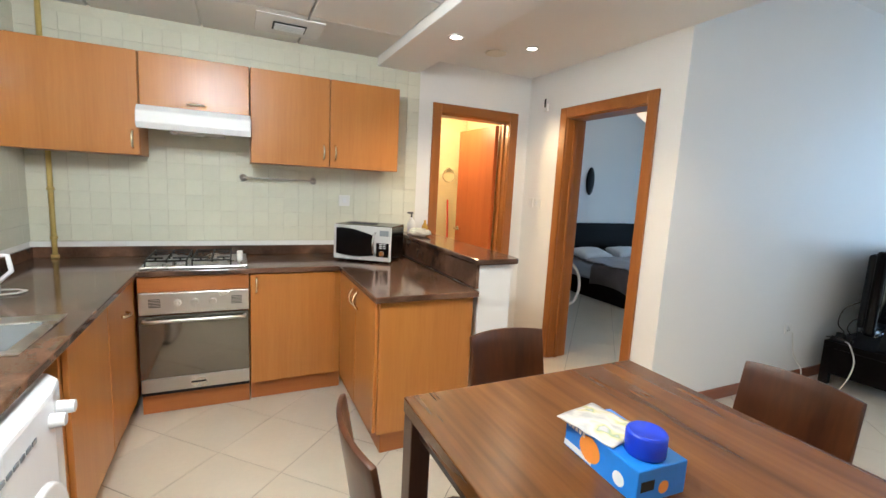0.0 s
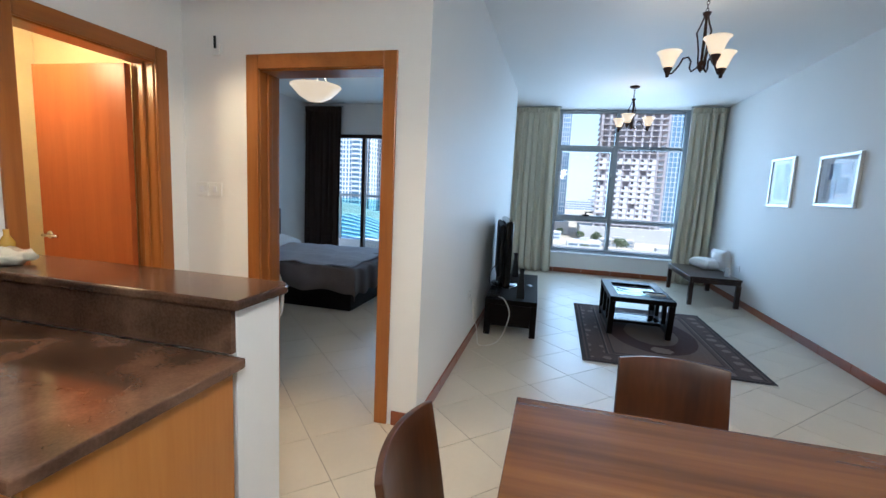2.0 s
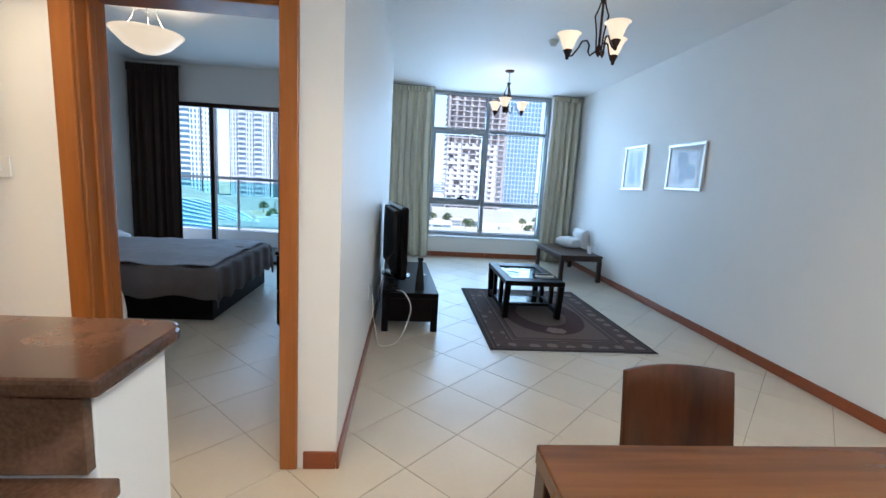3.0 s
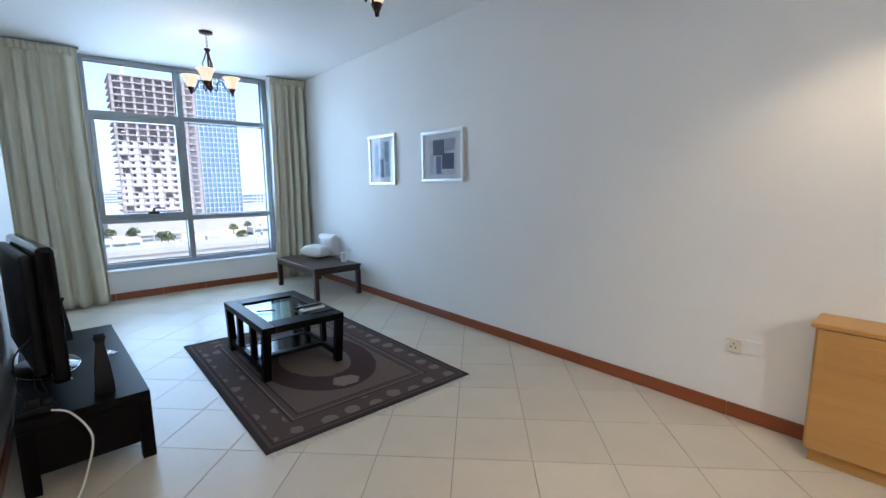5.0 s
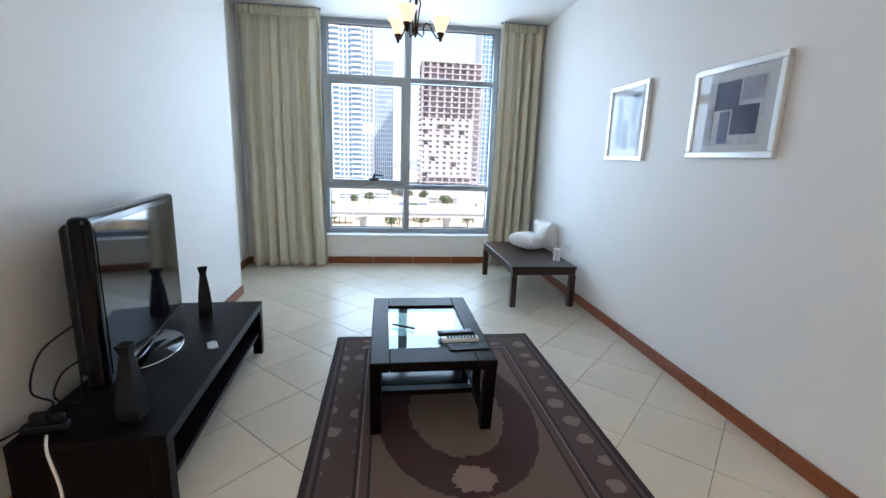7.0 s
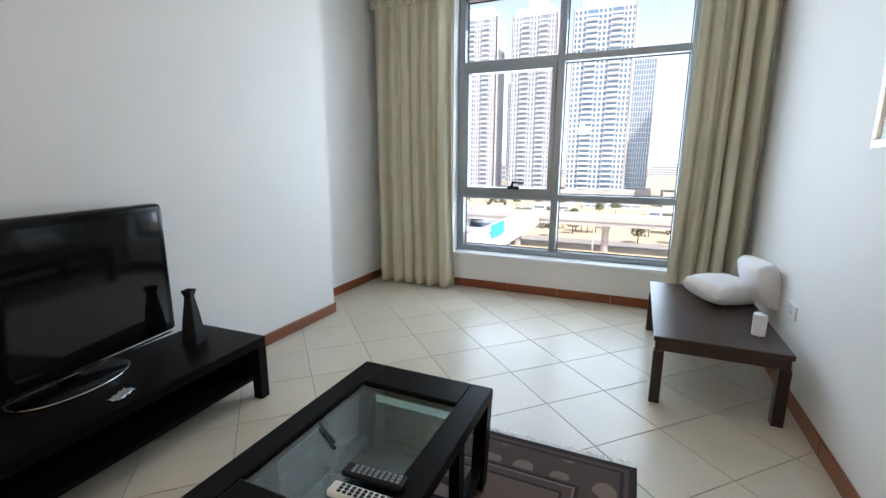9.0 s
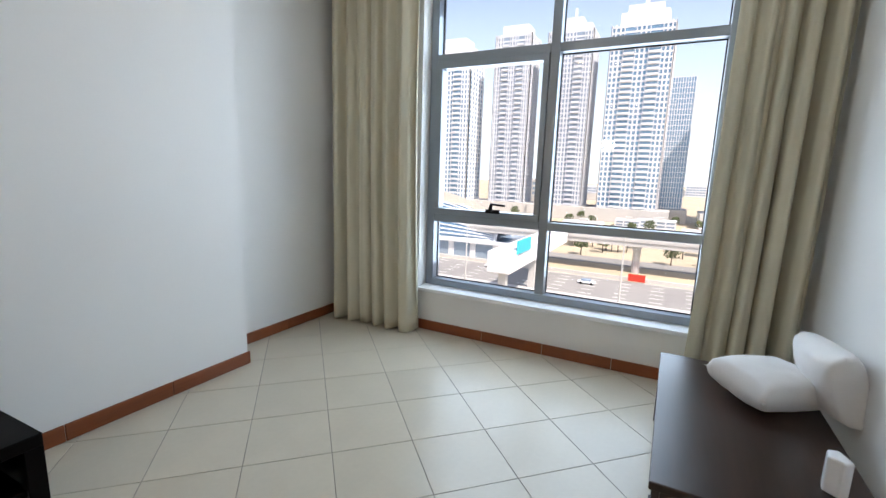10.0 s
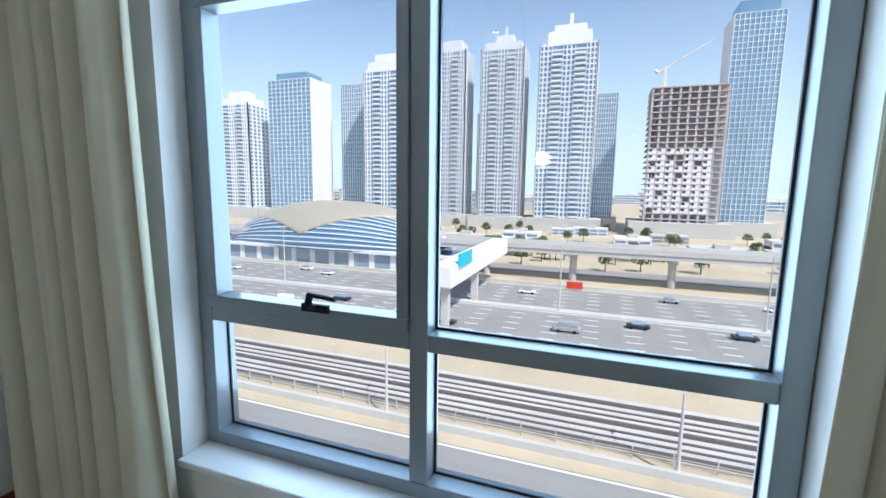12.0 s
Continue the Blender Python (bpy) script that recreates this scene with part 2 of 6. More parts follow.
class Build:
    """Collects solids in one mesh."""

    def __init__(self):
        self.bm = bmesh.new()

    def box(self, lo, hi, m=None):
        lo, hi = Vector(lo), Vector(hi)
        mat = Matrix.Translation((lo + hi) / 2) @ Matrix.Diagonal((*(hi - lo), 1))
        bmesh.ops.create_cube(self.bm, size=1, matrix=(m @ mat) if m else mat)
        return self

    def rod(self, a, b, r0, r1=None, seg=12):
        a, b = Vector(a), Vector(b)
        q = (b - a).to_track_quat("Z", "Y").to_matrix().to_4x4()
        bmesh.ops.create_cone(self.bm, cap_ends=True, segments=seg, radius1=r0, radius2=r0 if r1 is None else r1, depth=(b - a).length, matrix=Matrix.Translation((a + b) / 2) @ q)
        return self

    def lathe(self, profile, at=(0, 0, 0), seg=24, m=None):
        rings = []
        for r, z in profile:
            rings.append([self.bm.verts.new((at[0] + r * math.cos(2 * math.pi * i / seg), at[1] + r * math.sin(2 * math.pi * i / seg), at[2] + z)) for i in range(seg)])
        for a, b in zip(rings, rings[1:]):
            for i in range(seg):
                self.bm.faces.new((a[i], a[(i + 1) % seg], b[(i + 1) % seg], b[i]))
        if m:
            bmesh.ops.transform(self.bm, matrix=m, verts=[v for ring in rings for v in ring])
        return self

    def tube(self, pts, r, seg=8):
        pts = [Vector(p) for p in pts]
        rings = []
        for i, p in enumerate(pts):
            d = (pts[min(i + 1, len(pts) - 1)] - pts[max(i - 1, 0)]).normalized()
            u = d.orthogonal().normalized() if not rings else (prev - d * prev.dot(d)).normalized()
            prev = u
            w = d.cross(u)
            rings.append([self.bm.verts.new(p + (u * math.cos(2 * math.pi * k / seg) + w * math.sin(2 * math.pi * k / seg)) * r) for k in range(seg)])
        for a, b in zip(rings, rings[1:]):
            for k in range(seg):
                self.bm.faces.new((a[k], a[(k + 1) % seg], b[(k + 1) % seg], b[k]))
        self.bm.faces.new(rings[0][::-1]), self.bm.faces.new(rings[-1])
        return self

    def prism(self, outline, z0, z1):
        lo = [self.bm.verts.new((x, y, z0)) for x, y in outline]
        hi = [self.bm.verts.new((x, y, z1)) for x, y in outline]
        n = len(lo)
        self.bm.faces.new(lo[::-1]), self.bm.faces.new(hi)
        for i in range(n):
            self.bm.faces.new((lo[i], lo[(i + 1) % n], hi[(i + 1) % n], hi[i]))
        return self

    def sheet(self, fn, nu, nv):
        g = [[self.bm.verts.new(fn(i / nu, j / nv)) for j in range(nv + 1)] for i in range(nu + 1)]
        for i in range(nu):
            for j in range(nv):
                self.bm.faces.new((g[i][j], g[i + 1][j], g[i + 1][j + 1], g[i][j + 1]))
        return self

    def done(self, name, mat, parent=None, bevel=0.0, smooth=False, label="", thick=0.0, seg=2):
        bmesh.ops.recalc_face_normals(self.bm, faces=self.bm.faces)
        me = bpy.data.meshes.new(name)
        self.bm.to_mesh(me)
        self.bm.free()
        me.materials.append(mat)
        ob = new(name, me)
        if parent:
            ob.parent = parent
        if smooth:
            for p in me.polygons:
                p.use_smooth = True
        if thick:
            s = ob.modifiers.new("thickness", "SOLIDIFY")
            s.thickness = thick
        if bevel:
            bv = ob.modifiers.new("rounded", "BEVEL")
            bv.width, bv.segments, bv.limit_method = bevel, seg, "ANGLE"
        if label:
            tagged(ob, label)
        return ob


def thing(name, at, label, category, group="", rz=0):
    ob = new(name)
    ob.empty_display_size = 0.1
    ob.matrix_basis = pose(*at, 0, 0, rz)
    return tagged(ob, label, category, group)


def structure(ob, label):
    return tagged(ob, label, "", "", "structure")


def wall(name, lo, hi, holes, mat, label):
    """A straight wall with rectangular holes (a0, a1, z0, z1) along its longer side."""
    ax = 0 if hi[0] - lo[0] > hi[1] - lo[1] else 1
    b = Build()
    cuts = sorted({lo[ax], hi[ax], *[h[0] for h in holes], *[h[1] for h in holes]})
    for a, c in zip(cuts, cuts[1:]):
        spans = [(lo[2], hi[2])]
        for h in holes:
            if h[0] <= a and c <= h[1]:
                spans = [(lo[2], h[2]), (h[3], hi[2])]
        for z0, z1 in spans:
            if z1 - z0 > 0.001:
                p, q = list(lo), list(hi)
                p[ax], q[ax], p[2], q[2] = a, c, z0, z1
                b.box(p, q)
    return structure(b.done(name, mat), label)


# ---- rooms ----
YK, YS, YT, YT2, XB, XW, XL = 4.37, -0.52, 2.775, 3.07, 3.42, 9.45, -0.20
H, HH, HG, HBK = 2.96, 2.47, 2.41, 2.35
wall("wall_north", (-0.4, YK, 0), (XB, YK + 0.15, 3.05), [(2.50, 3.24, -1, 2.08)], M_WALL, "white painted wall with the bathroom doorway")
wall("wall_west", (-0.4, YS - 0.2, 0), (XL, YK, 3.05), [], M_WALL, "plain white painted wall beside the kitchen")
wall("wall_south", (XL, YS - 0.2, 0), (XW, YS, 3.05), [], M_WALL, "long white painted living room wall")
wall("wall_bedroom_door", (XB, YT, 0), (XB + 0.18, 6.45, 3.05), [(3.01, 3.85, -1, 2.08)], M_WALL, "white painted wall with the bedroom doorway")
wall("wall_television", (XB + 0.18, YT, 0), (8.17, YT2, 3.05), [], M_WALL, "white painted wall behind the television")
wall("wall_recess", (8.17, YT2, 0), (XW, YT2 + 0.15, 3.05), [], M_WALL, "white painted recessed wall beside the curtain")
wall("wall_window", (XW, YS - 0.2, -0.6), (XW + 0.30, YT2 + 0.15, 3.05), [(-0.035, 2.155, 0.345, 2.958)], M_WALL, "white painted wall round the large window")
wall("wall_bedroom_north", (XB + 0.18, 6.3, 0), (8.15, 6.45, 3.05), [], M_WALL, "white painted bedroom wall behind the bed")
wall("wall_bedroom_window", (8.0, YT2 + 0.15, 0), (8.15, 6.3, 3.05), [(3.5, 5.85, -1, 2.26)], M_WALL, "white painted bedroom wall with a balcony door")
wall("wall_bathroom_back", (1.7, 5.6, 0), (XB, 5.75, 3.05), [], M_BATH, "yellow tiled bathroom wall")
wall("wall_bathroom_side", (1.55, YK + 0.15, 0), (1.7, 5.75, 3.05), [], M_BATH, "yellow tiled bathroom side wall")
structure(Build().box((XB - 0.006, YK + 0.16, 0), (XB - 0.001, 5.59, 2.36)).done("wall_bathroom_lining", M_BATH), "yellow tiled lining of the bathroom wall")
structure(Build().box((XB + 0.001, YS, H), (XW + 0.31, YT2, 3.05)).done("ceiling_living", M_CEIL), "smooth white living room ceiling")
structure(Build().box((2.31, YS, HH), (XB, YK, 3.05)).done("ceiling_hall", M_CEIL, None, 0.004), "lowered white ceiling over the hall")
structure(Build().box((1.96, YS, HBK), (2.31, YK, 3.05)).done("ceiling_bulkhead", M_CEIL, None, 0.006), "white dropped ceiling beam over the breakfast bar")
structure(Build().box((XB + 0.18, YT2, 2.75), (8.0, 6.3, 3.05)).done("ceiling_bedroom", M_CEIL), "white bedroom ceiling")
structure(Build().box((1.7, YK + 0.15, 2.36), (XB, 5.6, 3.05)).done("ceiling_bathroom", M_CEIL), "white bathroom ceiling")
# unseen cover added over all ceilings, only to block sun and sky
structure(Build().box((-0.4, YS - 0.2, 3.05), (9.75, 6.45, 3.4)).done("roof_slab", M_CEIL), "unseen slab added above the flat to keep sunlight out")

# kitchen ceiling of square boards in a white grid
b = Build().box((XL, YS, HG + 0.02), (1.96, YK, 3.05))
for i in range(4):
    for j in range(9):
        x1, y1 = 1.955 - 0.6 * i, YK - 0.005 - 0.6 * j
        x0, y0 = max(XL, x1 - 0.588), max(YS, y1 - 0.588)
        if x1 - x0 > 0.02 and y1 - y0 > 0.02:
            b.box((x0, y0, HG), (x1, y1, HG + 0.03))
structure(b.done("ceiling_kitchen", M_GRIDC, None, 0.004, seg=1), "suspended ceiling of pale square boards")
b = Build().box((1.07, 3.83, HG - 0.008), (1.47, 4.19, HG - 0.0005))
structure(b.done("ceiling_vent_plate", M_WHITE, None, 0.003), "white square ceiling vent plate")
vent = thing("air_vent", (1.27, 4.01, HG - 0.012), "white slotted air vent set in the ceiling", "vent")
b = Build()
for i in range(5):
    b.box((-0.09, -0.06 + 0.026 * i, -0.012), (0.09, -0.045 + 0.026 * i, 0.003))
b.done("slat", M_WHITE, vent, 0.001)
Build().box((-0.1, -0.07, -0.004), (0.1, 0.07, 0.003)).done("opening", M_BLACKM, vent)

# floor slab
structure(Build().box((-0.4, YS - 0.2, -0.3), (9.7, 6.45, -0.004)).done("floor", M_GROUT), "grey grout bed under the cream floor tiles")
FLOOR = bpy.data.objects["floor"]

# skirting pieces
SK = structure(new("baseboard"), "reddish brown skirting tiles along the walls")


def skirting(a, c, side):
    """Pieces about half a metre long from a to c; side is the outward normal."""
    a, c, nrm = Vector(a), Vector(c), Vector(side)
    d = (c - a)
    n = max(1, round(d.length / 0.515))
    step = d / n
    for i in range(n):
        p, q = a + step * i, a + step * (i + 1)
        u = step.normalized() * 0.0015
        lo, hi = p + u, q - u + nrm * 0.014
        Build().box((min(lo.x, hi.x), min(lo.y, hi.y), 0.001), (max(lo.x, hi.x), max(lo.y, hi.y), 0.088)).done("skirting_tile", M_SKIRT if abs(step.x) > abs(step.y) else M_SKIRTY, SK, 0.004)


skirting((3.5, YS, 0), (XW, YS, 0), (0, 1, 0))
skirting((3.03, YS, 0), (3.5, YS, 0), (0, 1, 0))
skirting((XW, YS + 0.015, 0), (XW, YT2 - 0.015, 0), (-1, 0, 0))
skirting((8.17, YT2, 0), (XW, YT2, 0), (0, -1, 0))
skirting((8.17, YT - 0.014, 0), (8.17, YT2 - 0.015, 0), (1, 0, 0))
skirting((XB - 0.014, YT, 0), (8.17, YT, 0), (0, -1, 0))
skirting((XB, YT, 0), (XB, 2.93, 0), (-1, 0, 0))
skirting((XB, 3.93, 0), (XB, YK, 0), (-1, 0, 0))
skirting((XB + 0.18, 6.3, 0), (8.0, 6.3, 0), (0, -1, 0))
skirting((XB + 0.2, YT2, 0), (8.0, YT2, 0), (0, 1, 0))
skirting((2.40, 2.985, 0), (2.40, YK, 0), (1, 0, 0))
skirting((2.15, 2.985, 0), (2.414, 2.985, 0), (0, -1, 0))

# door frames
M_FRAMEX = wood("orange_door_head", (0.24, 0.074, 0.011), (0.38, 0.138, 0.026), "x", 0.3, contrast=0.8)


def door_frame(name, label, lo, hi, top, w0, w1, axis):
    """Lining and architraves round an opening from lo to hi along the axis, in a wall from w0 to w1."""
    fr = structure(new(name), label)

    def put(part, a, c, p, q, z0, z1):
        lo3, hi3 = ((a, p, z0), (c, q, z1)) if axis == "x" else ((p, a, z0), (q, c, z1))
        Build().box(lo3, hi3).done(part, M_FRAME if part != "head" else M_FRAMEX, fr, 0.006)
    for p, q in ((w0 - 0.018, w0 + 0.001), (w1 - 0.001, w1 + 0.018)):
        put("architrave", lo - 0.055, lo + 0.025, p, q, 0.001, top + 0.062)
        put("architrave", hi - 0.025, hi + 0.055, p, q, 0.001, top + 0.062)
        put("head", lo + 0.025, hi - 0.025, p, q, top - 0.022, top + 0.062)
    put("lining", lo - 0.001, lo + 0.03, w0 + 0.001, w1 - 0.001, 0.001, top)
    put("lining", hi - 0.03, hi + 0.001, w0 + 0.001, w1 - 0.001, 0.001, top)
    put("head", lo + 0.03, hi - 0.03, w0 + 0.001, w1 - 0.001, top - 0.03, top)
    put("stop", lo + 0.03, lo + 0.045, w0 + 0.06, w0 + 0.1, 0.001, top - 0.03)
    put("stop", hi - 0.045, hi - 0.03, w0 + 0.06, w0 + 0.1, 0.001, top - 0.03)
    return fr


door_frame("door_frame_1", "orange brown wooden frame of the bathroom doorway", 2.50, 3.24, 2.08, YK, YK + 0.15, "x")
door_frame("door_frame_2", "orange brown wooden frame of the bedroom doorway", 3.01, 3.85, 2.08, XB, XB + 0.18, "y")
leaf = thing("bathroom_door", (3.20, YK + 0.152, 0.012), "orange brown wooden door standing open into the bathroom", "door", "", 92)
Build().box((0, 0, 0), (0.68, 0.04, 2.03)).done("leaf", M_DOOR, leaf, 0.003)
for s in (-1, 1):
    y = 0.02 + s * 0.02
    h = Build().rod((0.62, y, 1.0), (0.62, y + s * 0.045, 1.0), 0.009).rod((0.625, y + s * 0.045, 1.0), (0.51, y + s * 0.045, 1.0), 0.009)
    h.rod((0.62, y, 1.0), (0.62, y + s * 0.006, 1.0), 0.026).done("handle", M_CHROME, leaf, 0.0, True)

# ---- large window and curtains ----
XF = 9.572
win = structure(new("window_1"), "large grey aluminium window with six panes")


def bar(lo, hi, part="frame", mat=None):
    Build().box(lo, hi).done(part, mat or M_ALU, win, 0.004)


WL, WR, WM, Z0, Z1, Z2, Z3 = 2.15, -0.03, 1.113, 0.38, 0.985, 2.295, 2.953
bar((XF, WL - 0.07, Z0), (XF + 0.12, WL, Z3))
bar((XF, WR, Z0), (XF + 0.12, WR + 0.07, Z3))
bar((XF, WM - 0.035, Z0 + 0.06), (XF + 0.12, WM + 0.035, Z3 - 0.05))
bar((XF, WR + 0.07, Z0), (XF + 0.12, WL - 0.07, Z0 + 0.06))
bar((XF, WR + 0.07, Z3 - 0.05), (XF + 0.12, WL - 0.07, Z3))
for z in (Z1, Z2):
    bar((XF + 0.002, WR + 0.07, z - 0.032), (XF + 0.118, WM - 0.035, z + 0.032))
    bar((XF + 0.002, WM + 0.035, z - 0.032), (XF + 0.118, WL - 0.07, z + 0.032))
for y0, y1 in ((WR + 0.07, WM - 0.035), (WM + 0.035, WL - 0.07)):
    for z0, z1 in ((Z0 + 0.06, Z1 - 0.032), (Z1 + 0.032, Z2 - 0.032), (Z2 + 0.032, Z3 - 0.05)):
        p = Build().box((XF + 0.085, y0 + 0.004, z0 + 0.004), (XF + 0.091, y1 - 0.004, z1 - 0.004)).done("pane", M_GLASS, win)
        p.visible_shadow = False
        g = Build()
        for lo, hi in (((y0, z0), (y1, z0 + 0.008)), ((y0, z1 - 0.008), (y1, z1)), ((y0, z0 + 0.008), (y0 + 0.008, z1 - 0.008)), ((y1 - 0.008, z0 + 0.008), (y1, z1 - 0.008))):
            g.box((XF + 0.078, lo[0], lo[1]), (XF + 0.084, hi[0], hi[1]))
        g.done("gasket", M_GASK, win)
y0, y1, z0, z1 = WM + 0.037, WL - 0.072, Z1 + 0.034, Z2 - 0.034
for lo, hi in (((y0, z0), (y1, z0 + 0.05)), ((y0, z1 - 0.05), (y1, z1)), ((y0, z0 + 0.05), (y0 + 0.045, z1 - 0.05)), ((y1 - 0.045, z0 + 0.05), (y1, z1 - 0.05))):
    bar((XF - 0.012, lo[0], lo[1]), (XF + 0.076, hi[0], hi[1]), "sash")
z0 += 0.03
hd = Build().box((XF - 0.03, 1.47, z0 + 0.008), (XF - 0.013, 1.59, z0 + 0.04)).rod((XF - 0.03, 1.53, z0 + 0.026), (XF - 0.06, 1.53, z0 + 0.05), 0.012)
hd.rod((XF - 0.055, 1.54, z0 + 0.04), (XF - 0.06, 1.525, z0 + 0.085), 0.014).rod((XF - 0.06, 1.535, z0 + 0.085), (XF - 0.065, 1.41, z0 + 0.078), 0.009).done("handle", M_BLACKM, win, 0.002)
structure(Build().box((XW - 0.03, -0.033, 0.346), (XF + 0.1, 2.153, 0.379)).done("window_sill", M_WHITE, None, 0.006), "white window sill under the large window")


def curtain(name, label, y0, y1, x, top, bottom, folds, seed, mat, depth=0.055, flare=0.0):
    rnd = random.Random(seed)
    ph = [rnd.uniform(0, 6.28) for _ in range(6)]
    root = thing(name, (x, (y0 + y1) / 2, bottom), label, "curtain")
    h = top - bottom

    def at(u, v):
        w = y0 + (y1 - y0) * u + flare * (1 - v) ** 2 * (u if flare > 0 else 1 - u)
        a = 2 * math.pi * folds * (u + 0.018 * math.sin(9 * u + ph[0]) + 0.010 * math.sin(2.2 * v + ph[1]))
        s = math.sin(a)
        amp = depth * (0.75 + 0.3 * math.sin(5 * u + ph[2])) * (0.55 + 0.45 * (1 - v) + 0.1 * math.sin(3 * v + ph[3]))
        k = math.copysign(abs(s) ** 0.7, s) * amp + 0.012 * math.sin(2.3 * a + ph[4] + 1.5 * v)
        k *= 0.45 if v > 0.97 else 1.0
        return (k, w - (y0 + y1) / 2 + 0.013 * math.cos(a) * (1 - v), 0.006 * math.sin(a) + h * v)
    Build().sheet(at, int(folds * 14), 36).done("cloth", mat, root, 0, True, "", 0.004)

    def head(u, v):
        a = 2 * math.pi * folds * 2.4 * u
        return (0.012 * math.sin(a) - 0.03, (y0 + (y1 - y0) * u) - (y0 + y1) / 2, h - 0.085 + 0.09 * v)
    Build().sheet(head, int(folds * 20), 3).done("pleated_heading", mat, root, 0, True, "", 0.004)
    Build().box((-0.014, y0 - (y0 + y1) / 2 - 0.02, h + 0.002), (0.014, y1 - (y0 + y1) / 2 + 0.02, h + 0.018)).done("track", M_ALU, root)
    return root


curtain("curtain", "cream pleated floor length curtain drawn beside the window", 2.13, 3.01, 9.30, 2.935, 0.015, 6.5, 3, M_CURT, 0.085, -0.05)
curtain("curtain", "cream pleated floor length curtain drawn beside the window", -0.505, 0.02, 9.30, 2.935, 0.015, 5, 8, M_CURT, 0.085, 0.05)
curtain("curtain", "dark brown bedroom curtain drawn beside the balcony door", 5.62, 6.28, 7.9, 2.68, 0.03, 6, 5, M_DCURT, 0.05)

# ---- kitchen ----
ZC, YF, XP, XLF = 0.885, 3.80, 1.57, 0.44
yc, xw2 = YF + 0.02, 0.42


def bow_handle(b, p, axis="z", out=(0, -1, 0), size=0.1):
    o, d = Vector(out), {"z": Vector((0, 0, 1)), "x": Vector((1, 0, 0)), "y": Vector((0, 1, 0))}[axis]
    p = Vector(p)
    pts = [p + d * (size * (t - 0.5)) + o * (0.028 * math.sin(math.pi * t) ** 0.6) for t in [i / 10 for i in range(11)]]
    return b.tube(pts, 0.0075, 8)


def cabinet(name, label, lo, hi, doors, face, plinth=True, handles=()):
    """A unit; doors are (a0, a1, z0, z1) on the face '-y', '-x' or '+x'."""
    root = thing(name, (*lo[:2], lo[2]), label, "cabinet")
    o = Vector(lo)
    p0 = 0.125 if plinth else 0.0
    Build().box((0.001, 0.001, p0), Vector(hi) - o - Vector((0.001, 0.001, 0))).done("body", M_CAB, root, 0.002)
    if plinth:
        s = Vector(hi) - o
        q = {"-y": ((0.002, 0.03, 0.001), (s.x, s.y - 0.01, p0 - 0.001)), "-x": ((0.03, 0.03, 0.001), (s.x, s.y, p0 - 0.001)), "+x": ((0.01, 0.002, 0.001), (s.x - 0.03, s.y, p0 - 0.001))}[face]
        Build().box(*q).done("plinth", M_CABD, root, 0.002)
    for a0, a1, z0, z1 in doors:
        if face == "-y":
            q = ((a0 + 0.003 - o.x, -0.019, z0 - o.z), (a1 - 0.003 - o.x, 0, z1 - o.z))
        elif face == "-x":
            q = ((-0.019, a0 + 0.003 - o.y, z0 - o.z), (0, a1 - 0.003 - o.y, z1 - o.z))
        else:
            q = ((hi[0] - o.x, a0 + 0.003 - o.y, z0 - o.z), (hi[0] - o.x + 0.019, a1 - 0.003 - o.y, z1 - o.z))
        Build().box(*q).done("door", M_CAB, root, 0.003)
    for p, ax in handles:
        out = {"-y": (0, -1, 0), "-x": (-1, 0, 0), "+x": (1, 0, 0)}[face]
        bow_handle(Build(), Vector(p) - o, ax, out).done("handle", M_GOLD, root, 0, True, "satin brass bow handle")
    return root


U0, U1, UY = 1.54, 2.135, 4.06
cabinet("wall_cabinet", "cherry wood wall cabinet with one door", (XL + 0.003, UY + 0.02, U0), (0.44, YK - 0.012, U1), [(XL + 0.003, 0.44, U0, U1)], "-y", False, [((0.405, UY, U0 + 0.09), "z")])
cabinet("wall_cabinet", "short cherry wood cabinet above the cooker hood", (0.443, UY + 0.02, 1.83), (1.037, YK - 0.012, U1), [(0.443, 1.037, 1.83, U1)], "-y", False, [((0.74, UY, 1.862), "x")])
cabinet("wall_cabinet", "cherry wood wall cabinet with two doors", (1.04, UY + 0.02, U0), (2.05, YK - 0.012, U1), [(1.04, 1.545, U0, U1), (1.545, 2.05, U0, U1)], "-y", False, [((1.505, UY, U0 + 0.1), "z"), ((1.585, UY, U0 + 0.1), "z")])
cabinet("base_cabinet", "cherry wood base cabinet with one door", (1.022, yc + 0.02, 0), (XP + 0.03, YK - 0.012, ZC - 0.034), [(1.022, XP - 0.02, 0.128, ZC - 0.04)], "-y", True, [((1.06, yc, ZC - 0.11), "z")])
cabinet("base_cabinet", "cherry wood peninsula cabinet with two doors", (XP + 0.035, 2.965, 0), (2.145, YK - 0.012, ZC - 0.034), [(2.985, 3.385, 0.128, ZC - 0.04), (3.385, yc - 0.005, 0.128, ZC - 0.04)], "-x", True, [((XP + 0.016, 3.34, ZC - 0.12), "z"), ((XP + 0.016, 3.43, ZC - 0.12), "z")])
cabinet("base_cabinet", "cherry wood sink cabinet with doors", (XL + 0.005, 2.70, 0), (xw2 - 0.02, YK - 0.012, ZC - 0.034), [(2.72, 3.25, 0.128, ZC - 0.04), (3.25, yc - 0.005, 0.128, ZC - 0.04)], "+x", True, [((xw2, 3.55, 0.71), "y")])
cabinet("base_cabinet", "cherry wood base cabinet beside the washing machine", (XL + 0.005, 1.2, 0), (xw2 - 0.02, 1.94, ZC - 0.034), [(1.2, 1.6, 0.128, ZC - 0.04), (1.6, 1.935, 0.128, ZC - 0.04)], "+x")

